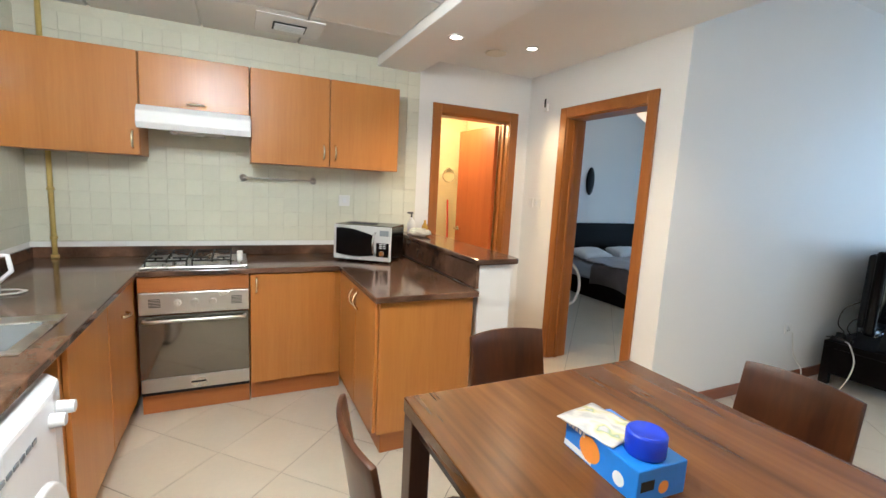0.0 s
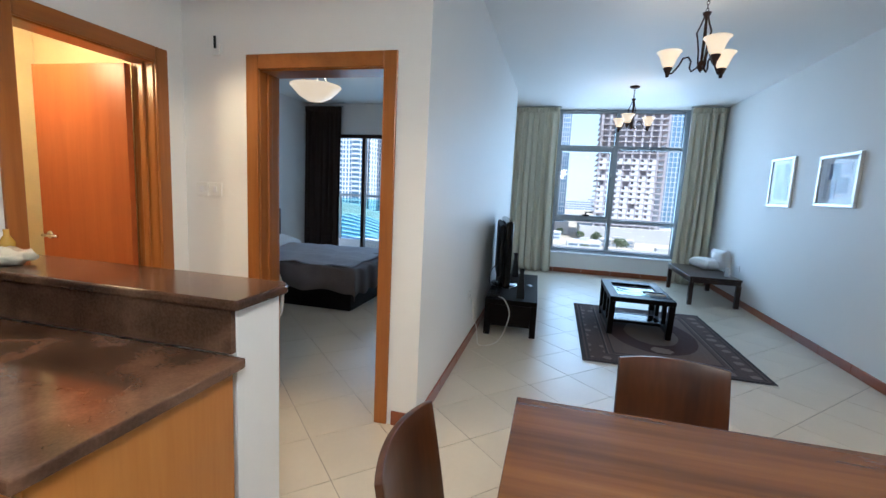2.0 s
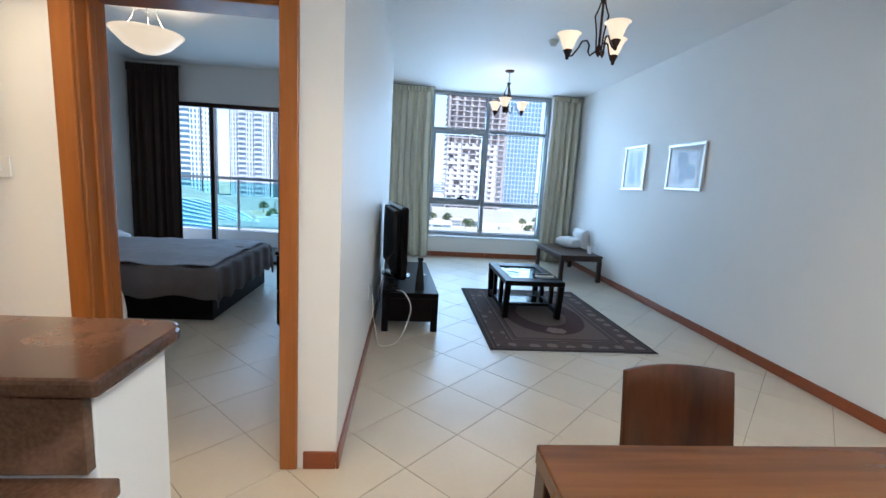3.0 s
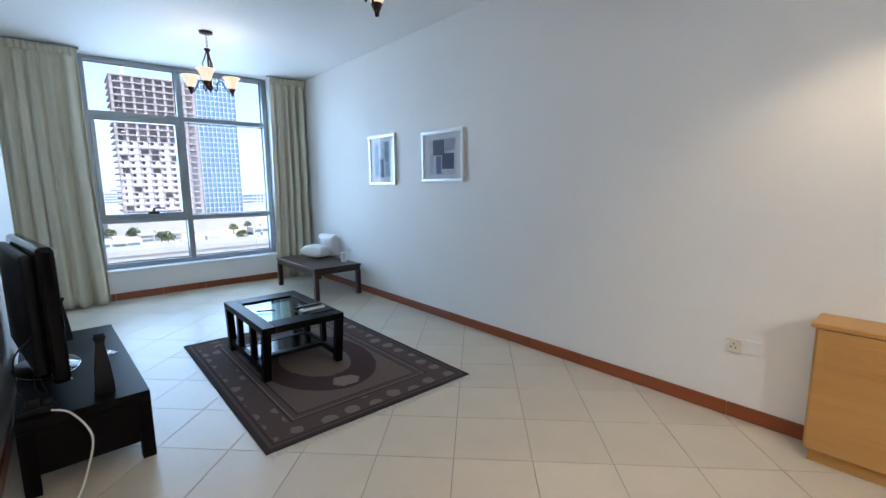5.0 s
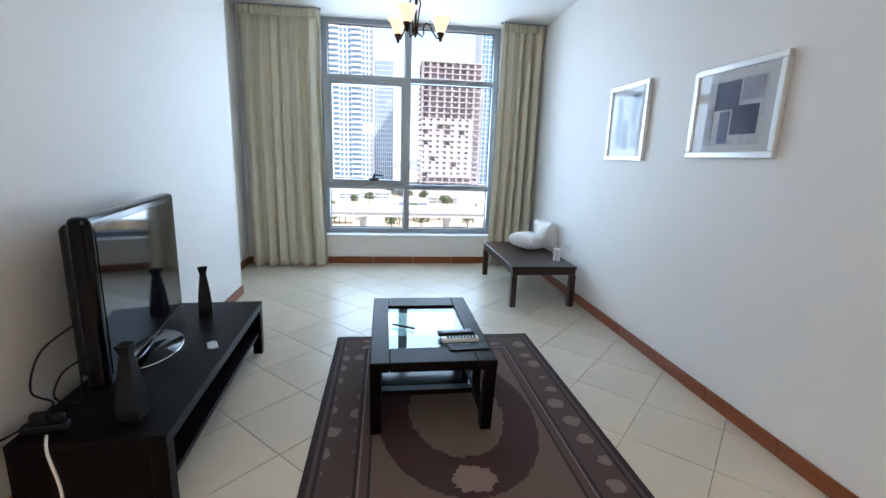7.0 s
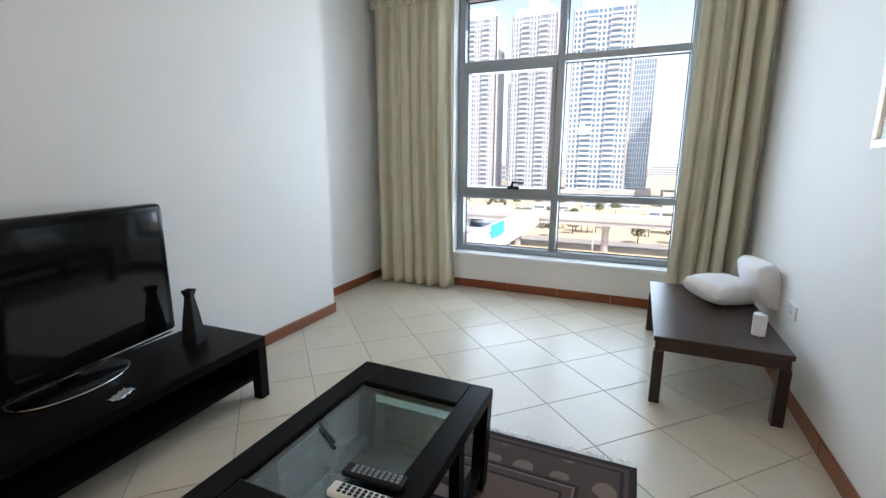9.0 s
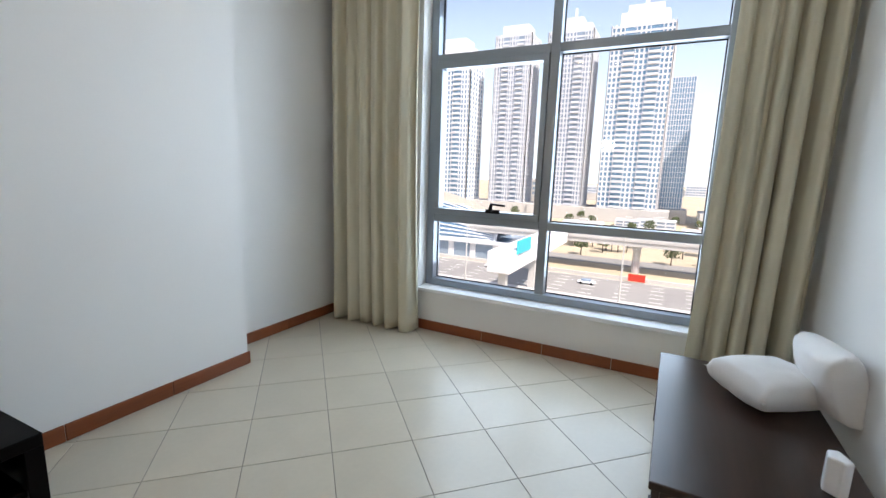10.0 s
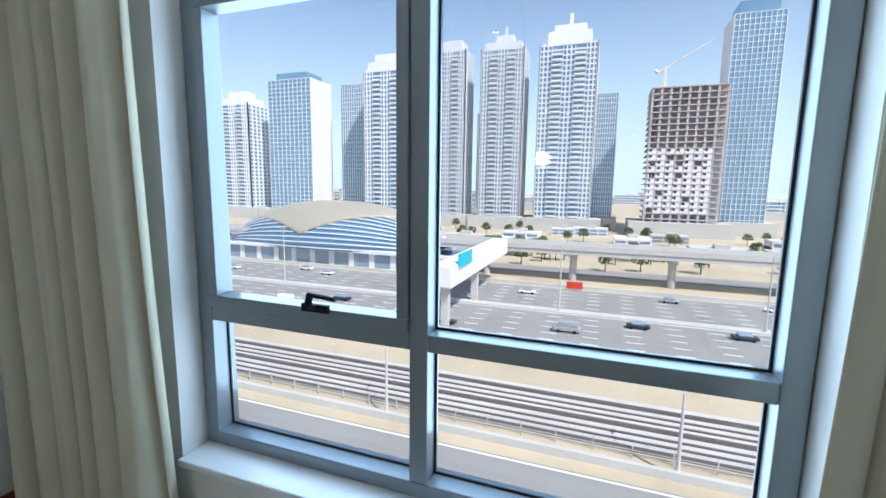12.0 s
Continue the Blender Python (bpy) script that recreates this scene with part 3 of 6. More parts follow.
# oven in its housing
ov = thing("oven", (0.43, yc, 0), "built-in stainless steel oven with mirrored glass door", "oven")
Build().box((0.0, 0.02, 0.12), (0.588, 0.5, ZC - 0.034)).done("housing", M_CAB, ov)
Build().box((0.002, 0.03, 0.001), (0.586, 0.4, 0.118)).done("plinth", M_CABD, ov, 0.002)
Build().box((0.002, 0.0, 0.757), (0.586, 0.019, ZC - 0.036)).done("fascia", M_CABD, ov, 0.002)
Build().box((0.004, -0.008, 0.625), (0.584, 0.02, 0.752)).done("control_panel", M_STEEL, ov, 0.004)
Build().box((0.004, -0.012, 0.235), (0.584, 0.02, 0.618)).done("door_glass", M_OVENG, ov, 0.004)
Build().box((0.004, -0.012, 0.150), (0.584, 0.02, 0.233)).done("bottom_panel", M_STEEL, ov, 0.004)
Build().box((0.004, -0.004, 0.130), (0.584, 0.02, 0.146)).done("lower_vent", M_BLACKM, ov)
Build().tube([(0.03, -0.012, 0.592), (0.03, -0.045, 0.592), (0.1, -0.05, 0.593), (0.49, -0.05, 0.593), (0.56, -0.045, 0.592), (0.56, -0.012, 0.592)], 0.010, 10).done("handle", M_STEEL, ov, 0, True)
for x in (0.20, 0.29, 0.385):
    Build().rod((x, -0.008, 0.692), (x, -0.03, 0.692), 0.022, 0.018, 20).box((x - 0.004, -0.036, 0.674), (x + 0.004, -0.028, 0.71)).done("knob", M_STEEL, ov, 0.001)
for x in (0.055, 0.485):
    b = Build()
    for i in range(6):
        b.box((x, -0.0095, 0.668 + 0.009 * i), (x + 0.06, -0.0065, 0.672 + 0.009 * i))
    b.done("vent_slots", M_BLACKM, ov)
Build().box((0.26, -0.0135, 0.186), (0.34, -0.0115, 0.196)).done("maker_mark", M_BLACKM, ov)

# granite worktop with upstands
wt = thing("worktop", (0, 0, ZC - 0.032), "brown polished granite worktop in a U shape", "worktop")
Build().prism([(XL + 0.004, 1.18), (XLF, 1.18), (XLF, YF), (XP, YF), (XP, 2.935), (2.163, 2.935), (2.163, YK - 0.012), (XL + 0.004, YK - 0.012)], 0, 0.032).done("slab", M_GRAN, wt, 0.005)
Build().box((XL + 0.022, YK - 0.030, 0.0325), (2.163, YK - 0.012, 0.1)).done("upstand", M_GRAN, wt, 0.002)
Build().box((XL + 0.004, 1.18, 0.0325), (XL + 0.021, YK - 0.012, 0.1)).done("upstand", M_GRAN, wt, 0.002)

barw = structure(Build().box((2.185, 2.985, 0), (2.40, YK, 1.025)).done("wall_bar", M_WALL, None, 0.004), "low white wall under the breakfast bar")
btop = thing("bar_top", (2.15, 2.955, 1.0255), "brown polished granite breakfast bar top with rounded corner", "bar top")
pts = [(0, 0.0)] + [(0.24 + 0.06 * math.sin(a), 0.06 - 0.06 * math.cos(a)) for a in [i * math.pi / 12 for i in range(7)]] + [(0.30, YK - 2.956), (0, YK - 2.956)]
Build().prism(pts, 0, 0.032).done("slab", M_GRAN, btop, 0.008)
Build().box((0.014, 0.032, -0.139), (0.034, YK - 2.97, -0.0005)).done("cladding", M_GRAN, btop, 0.001)

# hob
hob = thing("gas_hob", (0.44, 3.86, ZC), "stainless steel gas hob with four burners", "hob")
Build().box((0, 0, 0), (0.57, 0.46, 0.012)).done("tray", M_STEEL, hob, 0.005)
for x, y, r in ((0.13, 0.12, 0.045), (0.13, 0.34, 0.035), (0.37, 0.12, 0.035), (0.37, 0.34, 0.05)):
    Build().rod((x, y, 0.012), (x, y, 0.024), r, r * 0.9, 20).rod((x, y, 0.024), (x, y, 0.032), r * 0.75, r * 0.7, 20).done("burner", M_STEEL, hob, 0, True)
for x in (0.13, 0.37):
    b = Build()
    for yy in (0.12, 0.34):
        for k in range(4):
            a = k * math.pi / 2
            b.box((x + 0.02 * math.cos(a) - 0.005 + (0.045 * math.cos(a)), yy + 0.065 * math.sin(a) - 0.005, 0.03), (x + 0.065 * math.cos(a) + 0.005, yy + 0.065 * math.sin(a) + 0.005, 0.046))
            b.rod((x + 0.025 * math.cos(a), yy + 0.025 * math.sin(a), 0.046), (x + 0.1 * math.cos(a), yy + 0.1 * math.sin(a), 0.046), 0.005, None, 6)
    for s in (-0.105, 0.105):
        b.rod((x + s, 0.02, 0.045), (x + s, 0.44, 0.045), 0.005, None, 6).rod((x + s, 0.03, 0.012), (x + s, 0.03, 0.045), 0.005, None, 6).rod((x + s, 0.43, 0.012), (x + s, 0.43, 0.045), 0.005, None, 6)
    for yy in (0.02, 0.44):
        b.rod((x - 0.105, yy, 0.045), (x + 0.105, yy, 0.045), 0.005, None, 6)
    b.done("pan_support", M_BLACKM, hob)
for i in range(4):
    Build().rod((0.525, 0.08 + 0.08 * i, 0.012), (0.525, 0.08 + 0.08 * i, 0.034), 0.018, 0.015, 14).done("knob", M_STEEL, hob, 0.001)
lg = thing("gas_lighter", (0.965, 3.92, ZC + 0.034), "white gas lighter standing by the hob", "lighter")
Build().box((-0.015, -0.02, 0), (0.02, 0.02, 0.06)).done("body", M_PLAST, lg, 0.006)

# hood
hd = thing("cooker_hood", (0.44, 3.93, 1.69), "white slim cooker hood above the gas hob", "cooker hood")
b = Build()
prof = [(0.0, 0.035), (0.012, 0.10), (0.05, 0.135), (0.12, 0.138), (0.42, 0.138), (0.42, 0.03), (0.10, 0.012), (0.02, 0.0)]
va = [[b.bm.verts.new((x, y, z)) for y, z in prof] for x in (0.0, 0.6)]
for i in range(len(prof)):
    j = (i + 1) % len(prof)
    b.bm.faces.new((va[0][i], va[1][i], va[1][j], va[0][j]))
b.bm.faces.new(va[0]), b.bm.faces.new(va[1][::-1])
b.done("shell", M_WHITE, hd, 0.006)
Build().box((0.15, 0.12, -0.004), (0.45, 0.3, 0.014)).done("filter", M_STEEL, hd, 0.002)

# microwave, angled in the corner
mw = thing("microwave_oven", (1.585, 4.055, ZC + 0.001), "silver and black microwave oven on the granite worktop", "microwave", "", -36)
W, D, HH2 = 0.43, 0.31, 0.262
Build().box((0, 0.012, 0.012), (W, D, HH2)).done("case", M_BLACK, mw, 0.006)
Build().box((0, -0.006, 0.014), (W, 0.011, HH2 - 0.002)).done("front", plain("silver_lacquer", (0.66, 0.66, 0.65), 0.35, 0.25, 0.03), mw, 0.006)
pts = [(0.022 + 0.28 * t, 0.052 - 0.012 * math.sin(math.pi * t)) for t in [i / 10 for i in range(11)]] + [(0.302 - 0.28 * t, 0.195 + 0.045 * math.sin(math.pi * t * 0.6)) for t in [i / 10 for i in range(11)]]
w = Build().prism(pts, 0, 0.004).done("window", M_BLACK, mw)
w.matrix_basis = pose(0, -0.0065, 0, 90, 0, 0)
Build().box((0.322, -0.0095, 0.045), (0.415, -0.0055, 0.145)).done("panel", M_BLACK, mw, 0.003)
Build().box((0.345, -0.0095, 0.195), (0.412, -0.0055, 0.235)).done("display", M_ALU, mw, 0.002)
Build().tube([(0.313, -0.006, 0.06), (0.308, -0.03, 0.08), (0.304, -0.034, 0.14), (0.308, -0.03, 0.195), (0.313, -0.006, 0.215)], 0.008).done("handle", M_CHROME, mw, 0, True)
Build().rod((0.37, -0.009, 0.072), (0.37, -0.028, 0.072), 0.024, 0.02, 20).done("dial", M_CHROME, mw, 0.001)
b = Build()
for i in range(3):
    for j in range(2):
        b.box((0.345 + 0.028 * j, -0.0115, 0.108 + 0.013 * i), (0.365 + 0.028 * j, -0.009, 0.115 + 0.013 * i))
b.done("buttons", M_WHITE, mw)
Build().box((0.035, -0.008, 0.222), (0.085, -0.0055, 0.232)).done("maker_mark", M_BLACKM, mw)
b = Build()
for i in range(8):
    b.box((0.05 + 0.028 * i, 0.09, HH2), (0.065 + 0.028 * i, 0.22, HH2 + 0.002))
b.done("top_vents", M_BLACKM, mw)
for p in ((0.03, 0.04), (0.4, 0.04), (0.03, 0.28), (0.4, 0.28)):
    Build().rod((*p, 0), (*p, 0.013), 0.012).done("foot", M_BLACKM, mw)

# towel rail, socket, gas pipe, sink, kettle, washing machine
rl = thing("utensil_rail", (1.0, YK - 0.008, 1.44), "steel rail screwed to the tiled wall", "rail")
Build().rod((0, -0.045, 0), (0.48, -0.045, 0), 0.007).done("bar", M_STEEL, rl, 0, True)
for x in (0, 0.48):
    Build().rod((x, 0, 0), (x, -0.006, 0), 0.026, None, 18).rod((x, 0, 0), (x, -0.055, 0), 0.013).done("bracket", M_STEEL, rl, 0, True)
pipe = thing("gas_pipe", (-0.07, YK - 0.035, ZC + 0.001), "yellow painted gas pipe rising from the worktop", "pipe")
Build().rod((0, 0, 0), (0, 0, HG - ZC - 0.003), 0.014).rod((0, 0, 0), (0, 0, 0.02), 0.022).rod((0, 0, 0.12), (0, 0, 0.135), 0.02).rod((0, 0, 0.42), (0, 0, 0.435), 0.02).done("tube", plain("yellow_pipe_paint", (0.62, 0.47, 0.14), 0.45), pipe, 0, True)


def plate(name, at, rz, label, w=0.085, h=0.085, extra=None, mat=None):
    r = thing(name, at, label, "socket", "", rz)
    Build().box((-w / 2, 0, -h / 2), (w / 2, 0.009, h / 2)).done("plate", mat or M_PLAST, r, 0.003)
    if extra == "switch":
        Build().box((-0.012, 0.009, -0.018), (0.012, 0.014, 0.018)).done("rocker", M_WHITE, r, 0.002)
    if extra == "socket":
        b = Build()
        for p in ((0, 0.012), (-0.012, -0.008), (0.012, -0.008)):
            b.box((p[0] - 0.003, 0.0085, p[1] - 0.005), (p[0] + 0.003, 0.0097, p[1] + 0.005))
        b.done("holes", M_BLACKM, r)
        Build().box((0.022, 0.009, 0.005), (0.036, 0.013, 0.03)).done("rocker", M_WHITE, r, 0.002)
    return r


plate("wall_switch", (1.72, YK - 0.009, 1.30), 180, "white switch plate on the kitchen tiles", extra="switch")
plate("wall_socket", (3.49, YS + 0.0005, 0.44), 0, "cream double socket low on the wall", extra="socket", mat=M_CREAMP)
plate("wall_socket", (3.39, YS + 0.0005, 0.45), 0, "white blank socket plate low on the wall", mat=M_PLAST)
plate("wall_socket", (8.14, YS + 0.0005, 0.50), 0, "white socket on the wall above the low table", 0.145, 0.085, "socket")
plate("wall_socket", (4.95, YT - 0.0005, 0.46), 180, "white socket beside the television unit", extra="socket")
plate("wall_switch", (XB - 0.0005, 4.24, 1.345), 90, "white light switch by the bedroom door", 0.085, 0.085, "switch")
plate("wall_switch", (XB - 0.0005, 4.14, 1.345), 90, "white light switch by the bedroom door", 0.085, 0.085, "switch")
plate("room_thermostat", (2.735, YS + 0.0005, 1.335), 0, "small white thermostat with dark display", 0.13, 0.085)
th = thing("thermostat_display", (2.74, YS + 0.0098, 1.335), "dark thermostat display on the wall", "thermostat")
Build().box((-0.03, 0, -0.018), (0.03, 0.003, 0.018)).done("display", M_BLACK, th, 0.001)
plate("wall_switch", (2.60, YS + 0.0005, 1.33), 0, "white switch plate beside the thermostat", 0.085, 0.085, "switch")
ic = thing("intercom", (2.86, YS + 0.0005, 1.225), "cream wall intercom handset", "intercom")
Build().box((-0.045, 0, 0.0), (0.045, 0.035, 0.215)).done("base", M_CREAMP, ic, 0.01)
Build().box((-0.032, 0.035, 0.01), (0.012, 0.07, 0.205)).done("handset", M_CREAMP, ic, 0.012)
Build().box((-0.028, 0, -0.18), (0.028, 0.022, -0.02)).done("lower_box", M_PLAST, ic, 0.004)
al = thing("door_sensor", (XB - 0.0005, 4.11, 2.19), "small white sensor with dark strip on the wall", "sensor", "", 90)
Build().box((-0.025, 0, -0.045), (0.025, 0.02, 0.02)).done("case", M_PLAST, al, 0.004)
Build().box((-0.006, 0.02, -0.01), (0.006, 0.028, 0.06)).done("strip", M_BLACKM, al)

sk = thing("sink", (0.12, 2.76, ZC), "stainless steel inset sink with drainer", "sink")
b = Build().box((-0.24, -0.22, 0.0), (0.24, -0.19, 0.008)).box((-0.24, 0.11, 0.0), (0.24, 0.20, 0.008)).box((-0.24, -0.19, 0.0), (-0.2, 0.11, 0.008)).box((0.2, -0.19, 0.0), (0.24, 0.11, 0.008))
b.done("rim", M_STEEL, sk, 0.004)
Build().box((-0.2, -0.19, 0.0008), (0.2, 0.11, 0.002)).done("bowl_floor", M_ALU, sk)
kt = thing("kettle", (-0.07, 3.38, ZC + 0.001), "white electric kettle with its cord", "kettle")
Build().lathe([(0.0, 0), (0.085, 0), (0.085, 0.02), (0.078, 0.12), (0.062, 0.2), (0.03, 0.215), (0, 0.22)]).done("jug", M_WHITE, kt, 0, True)
Build().tube([(0.07, 0.0, 0.17), (0.12, 0.0, 0.17), (0.13, 0.0, 0.1), (0.082, 0.0, 0.05)], 0.01).done("handle", M_WHITE, kt, 0, True)
Build().tube([(0.08, 0.03, 0.012), (0.13, 0.05, 0.006), (0.17, 0.02, 0.006), (0.15, -0.03, 0.006), (0.09, -0.05, 0.006)], 0.004).done("cord", M_CORD, kt, 0, True)
wm = thing("washing_machine", (XL + 0.005, 1.95, 0), "white front-loading washing machine under the worktop", "washing machine")
b = Build().prism([(0, 0), (0.62, 0), (0.655, 0.05), (0.67, 0.15), (0.67, 0.45), (0.655, 0.55), (0.62, 0.6), (0, 0.6)], 0.02, 0.825)
b.done("case", M_WHITE, wm, 0.02, seg=3)
for i, y in enumerate((0.5, 0.42)):
    Build().rod((0.66, y, 0.745), (0.705, y, 0.745), 0.022, 0.018, 18).done("knob", M_WHITE, wm, 0.002)
b = Build()
for i in range(6):
    b.box((0.668, 0.12 + 0.035 * i, 0.74), (0.6725, 0.145 + 0.035 * i, 0.752))
b.done("control_marks", M_ALU, wm)
Build().rod((0.66, 0.3, 0.42), (0.685, 0.3, 0.42), 0.19, 0.18, 32).done("door_ring", M_WHITE, wm, 0.006)
Build().rod((0.67, 0.3, 0.42), (0.695, 0.3, 0.42), 0.14, 0.12, 32).done("door_glass", M_BLACK, wm, 0.004)
for p in ((0.05, 0.05), (0.6, 0.05), (0.05, 0.55), (0.6, 0.55)):
    Build().rod((*p, 0), (*p, 0.022), 0.02).done("foot", M_BLACKM, wm)

# items at the end of the breakfast bar
sp = thing("soap_dispenser", (2.22, 4.17, 1.058), "clear soap bottle with dark pump", "bottle")
Build().lathe([(0, 0), (0.03, 0), (0.032, 0.09), (0.014, 0.12), (0.012, 0.135), (0, 0.136)]).done("bottle", M_PLAST, sp, 0, True)
Build().rod((0, 0, 0.136), (0, 0, 0.165), 0.007).box((-0.035, -0.008, 0.165), (0.012, 0.008, 0.178)).done("pump", M_BLACKM, sp, 0.002)
sp = thing("oil_bottle", (2.36, 4.22, 1.058), "small amber bottle on the bar", "bottle")
Build().lathe([(0, 0), (0.026, 0), (0.026, 0.06), (0.01, 0.085), (0.01, 0.11), (0, 0.111)]).done("bottle", plain("amber_liquid", (0.5, 0.30, 0.05), 0.15), sp, 0, True)
bag = thing("plastic_bag", (2.25, 4.05, 1.0585), "crumpled clear plastic bag on the bar", "bag")
rnd = random.Random(4)
b = Build()
bmesh.ops.create_icosphere(b.bm, subdivisions=3, radius=1.0)
for v in b.bm.verts:
    n = noise.noise(v.co * 2.2) * 0.5
    v.co = Vector((v.co.x * 0.08 * (1 + n), v.co.y * 0.1 * (1 + n), max(0.0, 0.028 + v.co.z * 0.03 * (1 + n * 1.5))))
b.done("film", plain("translucent_film", (0.62, 0.60, 0.50), 0.2), bag, 0, True)

# ---- dining ----
TB = thing("dining_table", (1.435, 1.075, 0), "walnut brown square dining table", "table")
TX, TY = 1.01, 1.07
Build().box((0, 0, 0.715), (TX, TY, 0.765)).done("top", M_TABLE, TB, 0.004)
Build().box((0.03, 0.03, 0.655), (TX - 0.03, TY - 0.03, 0.7145)).done("apron", M_TLEG, TB)
for x in (0.0, TX - 0.075):
    for y in (0.0, TY - 0.075):
        Build().box((x + 0.003, y + 0.003, 0), (x + 0.072, y + 0.072, 0.7145)).done("leg", M_TLEG, TB, 0.004)


def dining_chair(at, rz):
    """Faces +y; the curved backrest is at its -y side."""
    c = thing("dining_chair", at, "dark walnut dining chair with a curved plywood back", "chair", "chairs round the dining table", rz)

    def back(u, v):
        x = -0.185 + 0.37 * u
        bend = 0.035 * (1 - (2 * u - 1) ** 2)
        rise = 0.008 * (1 - (2 * u - 1) ** 2) if v > 0.9 else 0
        return (x * (1 - 0.04 * v), -0.15 - bend - 0.05 * v - 0.02 * v * v, 0.40 + 0.46 * v + rise)
    Build().sheet(back, 14, 10).done("backrest", M_CHAIR, c, 0.003, True, "", 0.016)

    def seat(u, v):
        return (-0.2 + 0.4 * u, -0.18 + 0.41 * v, 0.44 - 0.014 * math.sin(math.pi * u) - 0.012 * math.sin(math.pi * v) - (0.03 * max(0, v - 0.85) / 0.15))
    Build().sheet(seat, 12, 12).done("seat", M_CHAIR, c, 0.003, True, "", 0.016)
    for x in (-0.17, 0.17):
        for y in (-0.15, 0.18):
            Build().rod((x, y, 0.425), (x * 1.08, y * 1.1, 0), 0.017, 0.013, 10).done("leg", M_TLEG, c, 0, True)
        Build().rod((x, -0.15, 0.40), (x, 0.18, 0.40), 0.011, None, 8).done("rail", M_TLEG, c, 0, True)
    return c


first = dining_chair((1.965, 2.14, 0), 180)
for m in (pose(2.46, 1.64, 0, 0, 0, 90), pose(1.42, 1.86, 0, 0, 0, 268), pose(1.93, 1.10, 0, 0, 0, 3)):
    copy_thing(first, m)

bx = thing("tissue_box", (1.81, 1.615, 0.7655), "blue tissue carton with white band on the dining table", "box", "", -93)
Build().box((-0.125, -0.06, 0), (0.125, 0.09, 0.082)).done("carton", M_BLUE, bx, 0.003)
Build().box((-0.1255, -0.0606, 0.004), (-0.02, -0.0601, 0.02)).done("pale_band", M_WHITE, bx)
Build().lathe([(0, 0), (0.03, 0)], seg=20, m=pose(-0.03, -0.0607, 0.042, 90, 0, 0) @ Matrix.Diagonal((1.25, 1.1, 1, 1))).done("round_print", M_ORANGE, bx)
Build().lathe([(0, 0), (0.018, 0)], seg=16, m=pose(0.07, -0.0609, 0.03, 90, 0, 0)).done("white_print", M_WHITE, bx)
Build().lathe([(0, 0), (0.016, 0)], seg=16, m=pose(0.1256, 0.02, 0.03, 90, 0, 90)).done("round_print", M_ORANGE, bx)
Build().box((0.1253, -0.05, 0.03), (0.1258, -0.01, 0.055)).done("pale_print", M_BLACKM, bx)
for i in range(5):
    Build().box((-0.115 + 0.014 * i, -0.0609, 0.062), (-0.106 + 0.014 * i, -0.0602, 0.076)).done("printed_letter_bar", M_WHITE, bx)
pk = thing("tissue_packet", (1.81, 1.66, 0.848), "clear plastic packet with green and yellow print lying on the carton", "packet", "", -80)
b = Build()
b.sheet(lambda u, v: (-0.10 + 0.17 * u, -0.07 + 0.15 * v, 0.005 + 0.012 * math.sin(math.pi * u) * math.sin(math.pi * v) + 0.0015 * math.sin(20 * u + 6 * v)), 16, 12)
mm, ns, ln, bs = nodes_of("printed_film")
vv = coords(ns, ln, (14, 20, 14))
ln.new(ramp(ns, ln, noise_of(ns, ln, vv, 1.0, 2), [(0.35, (0.42, 0.42, 0.42)), (0.5, (0.62, 0.6, 0.56)), (0.60, (0.60, 0.56, 0.32)), (0.63, (0.34, 0.42, 0.26)), (0.66, (0.5, 0.5, 0.52))]), bs.inputs["Base Color"])
bs.inputs["Roughness"].default_value = 0.15
b.done("film", mm, pk, 0, True, "", 0.003)
jr = thing("jar_lid", (1.82, 1.545, 0.848), "round blue plastic jar lid on the carton", "lid")
Build().lathe([(0, 0), (0.044, 0), (0.047, 0.004), (0.047, 0.05), (0.043, 0.056), (0.038, 0.056), (0.036, 0.052), (0, 0.052)], seg=32).done("cap", M_LID, jr, 0, True)

cb = thing("shoe_cabinet", (1.88, YS + 0.001, 0), "light oak cabinet with fine louvred doors", "cabinet")
Build().box((0, 0, 0.07), (1.22, 0.215, 0.70)).done("body", M_OAK, cb, 0.003)
Build().box((0.02, 0.002, 0), (1.2, 0.19, 0.07)).done("plinth", M_OAK, cb)
Build().box((-0.01, 0, 0.70), (1.235, 0.24, 0.725)).done("top", M_OAK, cb, 0.006)
for i in range(2):
    x = 0.01 + 0.605 * i
    Build().box((x, 0.215, 0.08), (x + 0.595, 0.233, 0.695)).done("door", M_OAK, cb, 0.003)
    b = Build()
    for k in range(12):
        b.box((x + 0.33, 0.2325, 0.50 + 0.0125 * k), (x + 0.56, 0.2365, 0.506 + 0.0125 * k))
    b.done("louvre_slats", M_OAK, cb, 0.001)

# ---- living room ----
tv_unit = thing("television_unit", (5.345, 2.17, 0), "low black-brown television unit with open shelf", "tv unit", "", 2.3)
L, D2 = 1.51, 0.51
Build().box((0, 0, 0.315), (L, D2, 0.365)).done("top", M_ESP, tv_unit, 0.003)
Build().box((0.05, 0.02, 0.13), (L - 0.05, D2, 0.155)).done("shelf", M_ESP, tv_unit, 0.002)
Build().box((0.0, 0.06, 0.10), (0.035, D2 - 0.06, 0.314)).done("side", M_ESP, tv_unit)
Build().box((L - 0.035, 0.06, 0.10), (L, D2 - 0.06, 0.314)).done("side", M_ESP, tv_unit)
Build().box((0.05, D2 - 0.02, 0.156), (L - 0.05, D2 - 0.005, 0.314)).done("back", M_ESP, tv_unit)
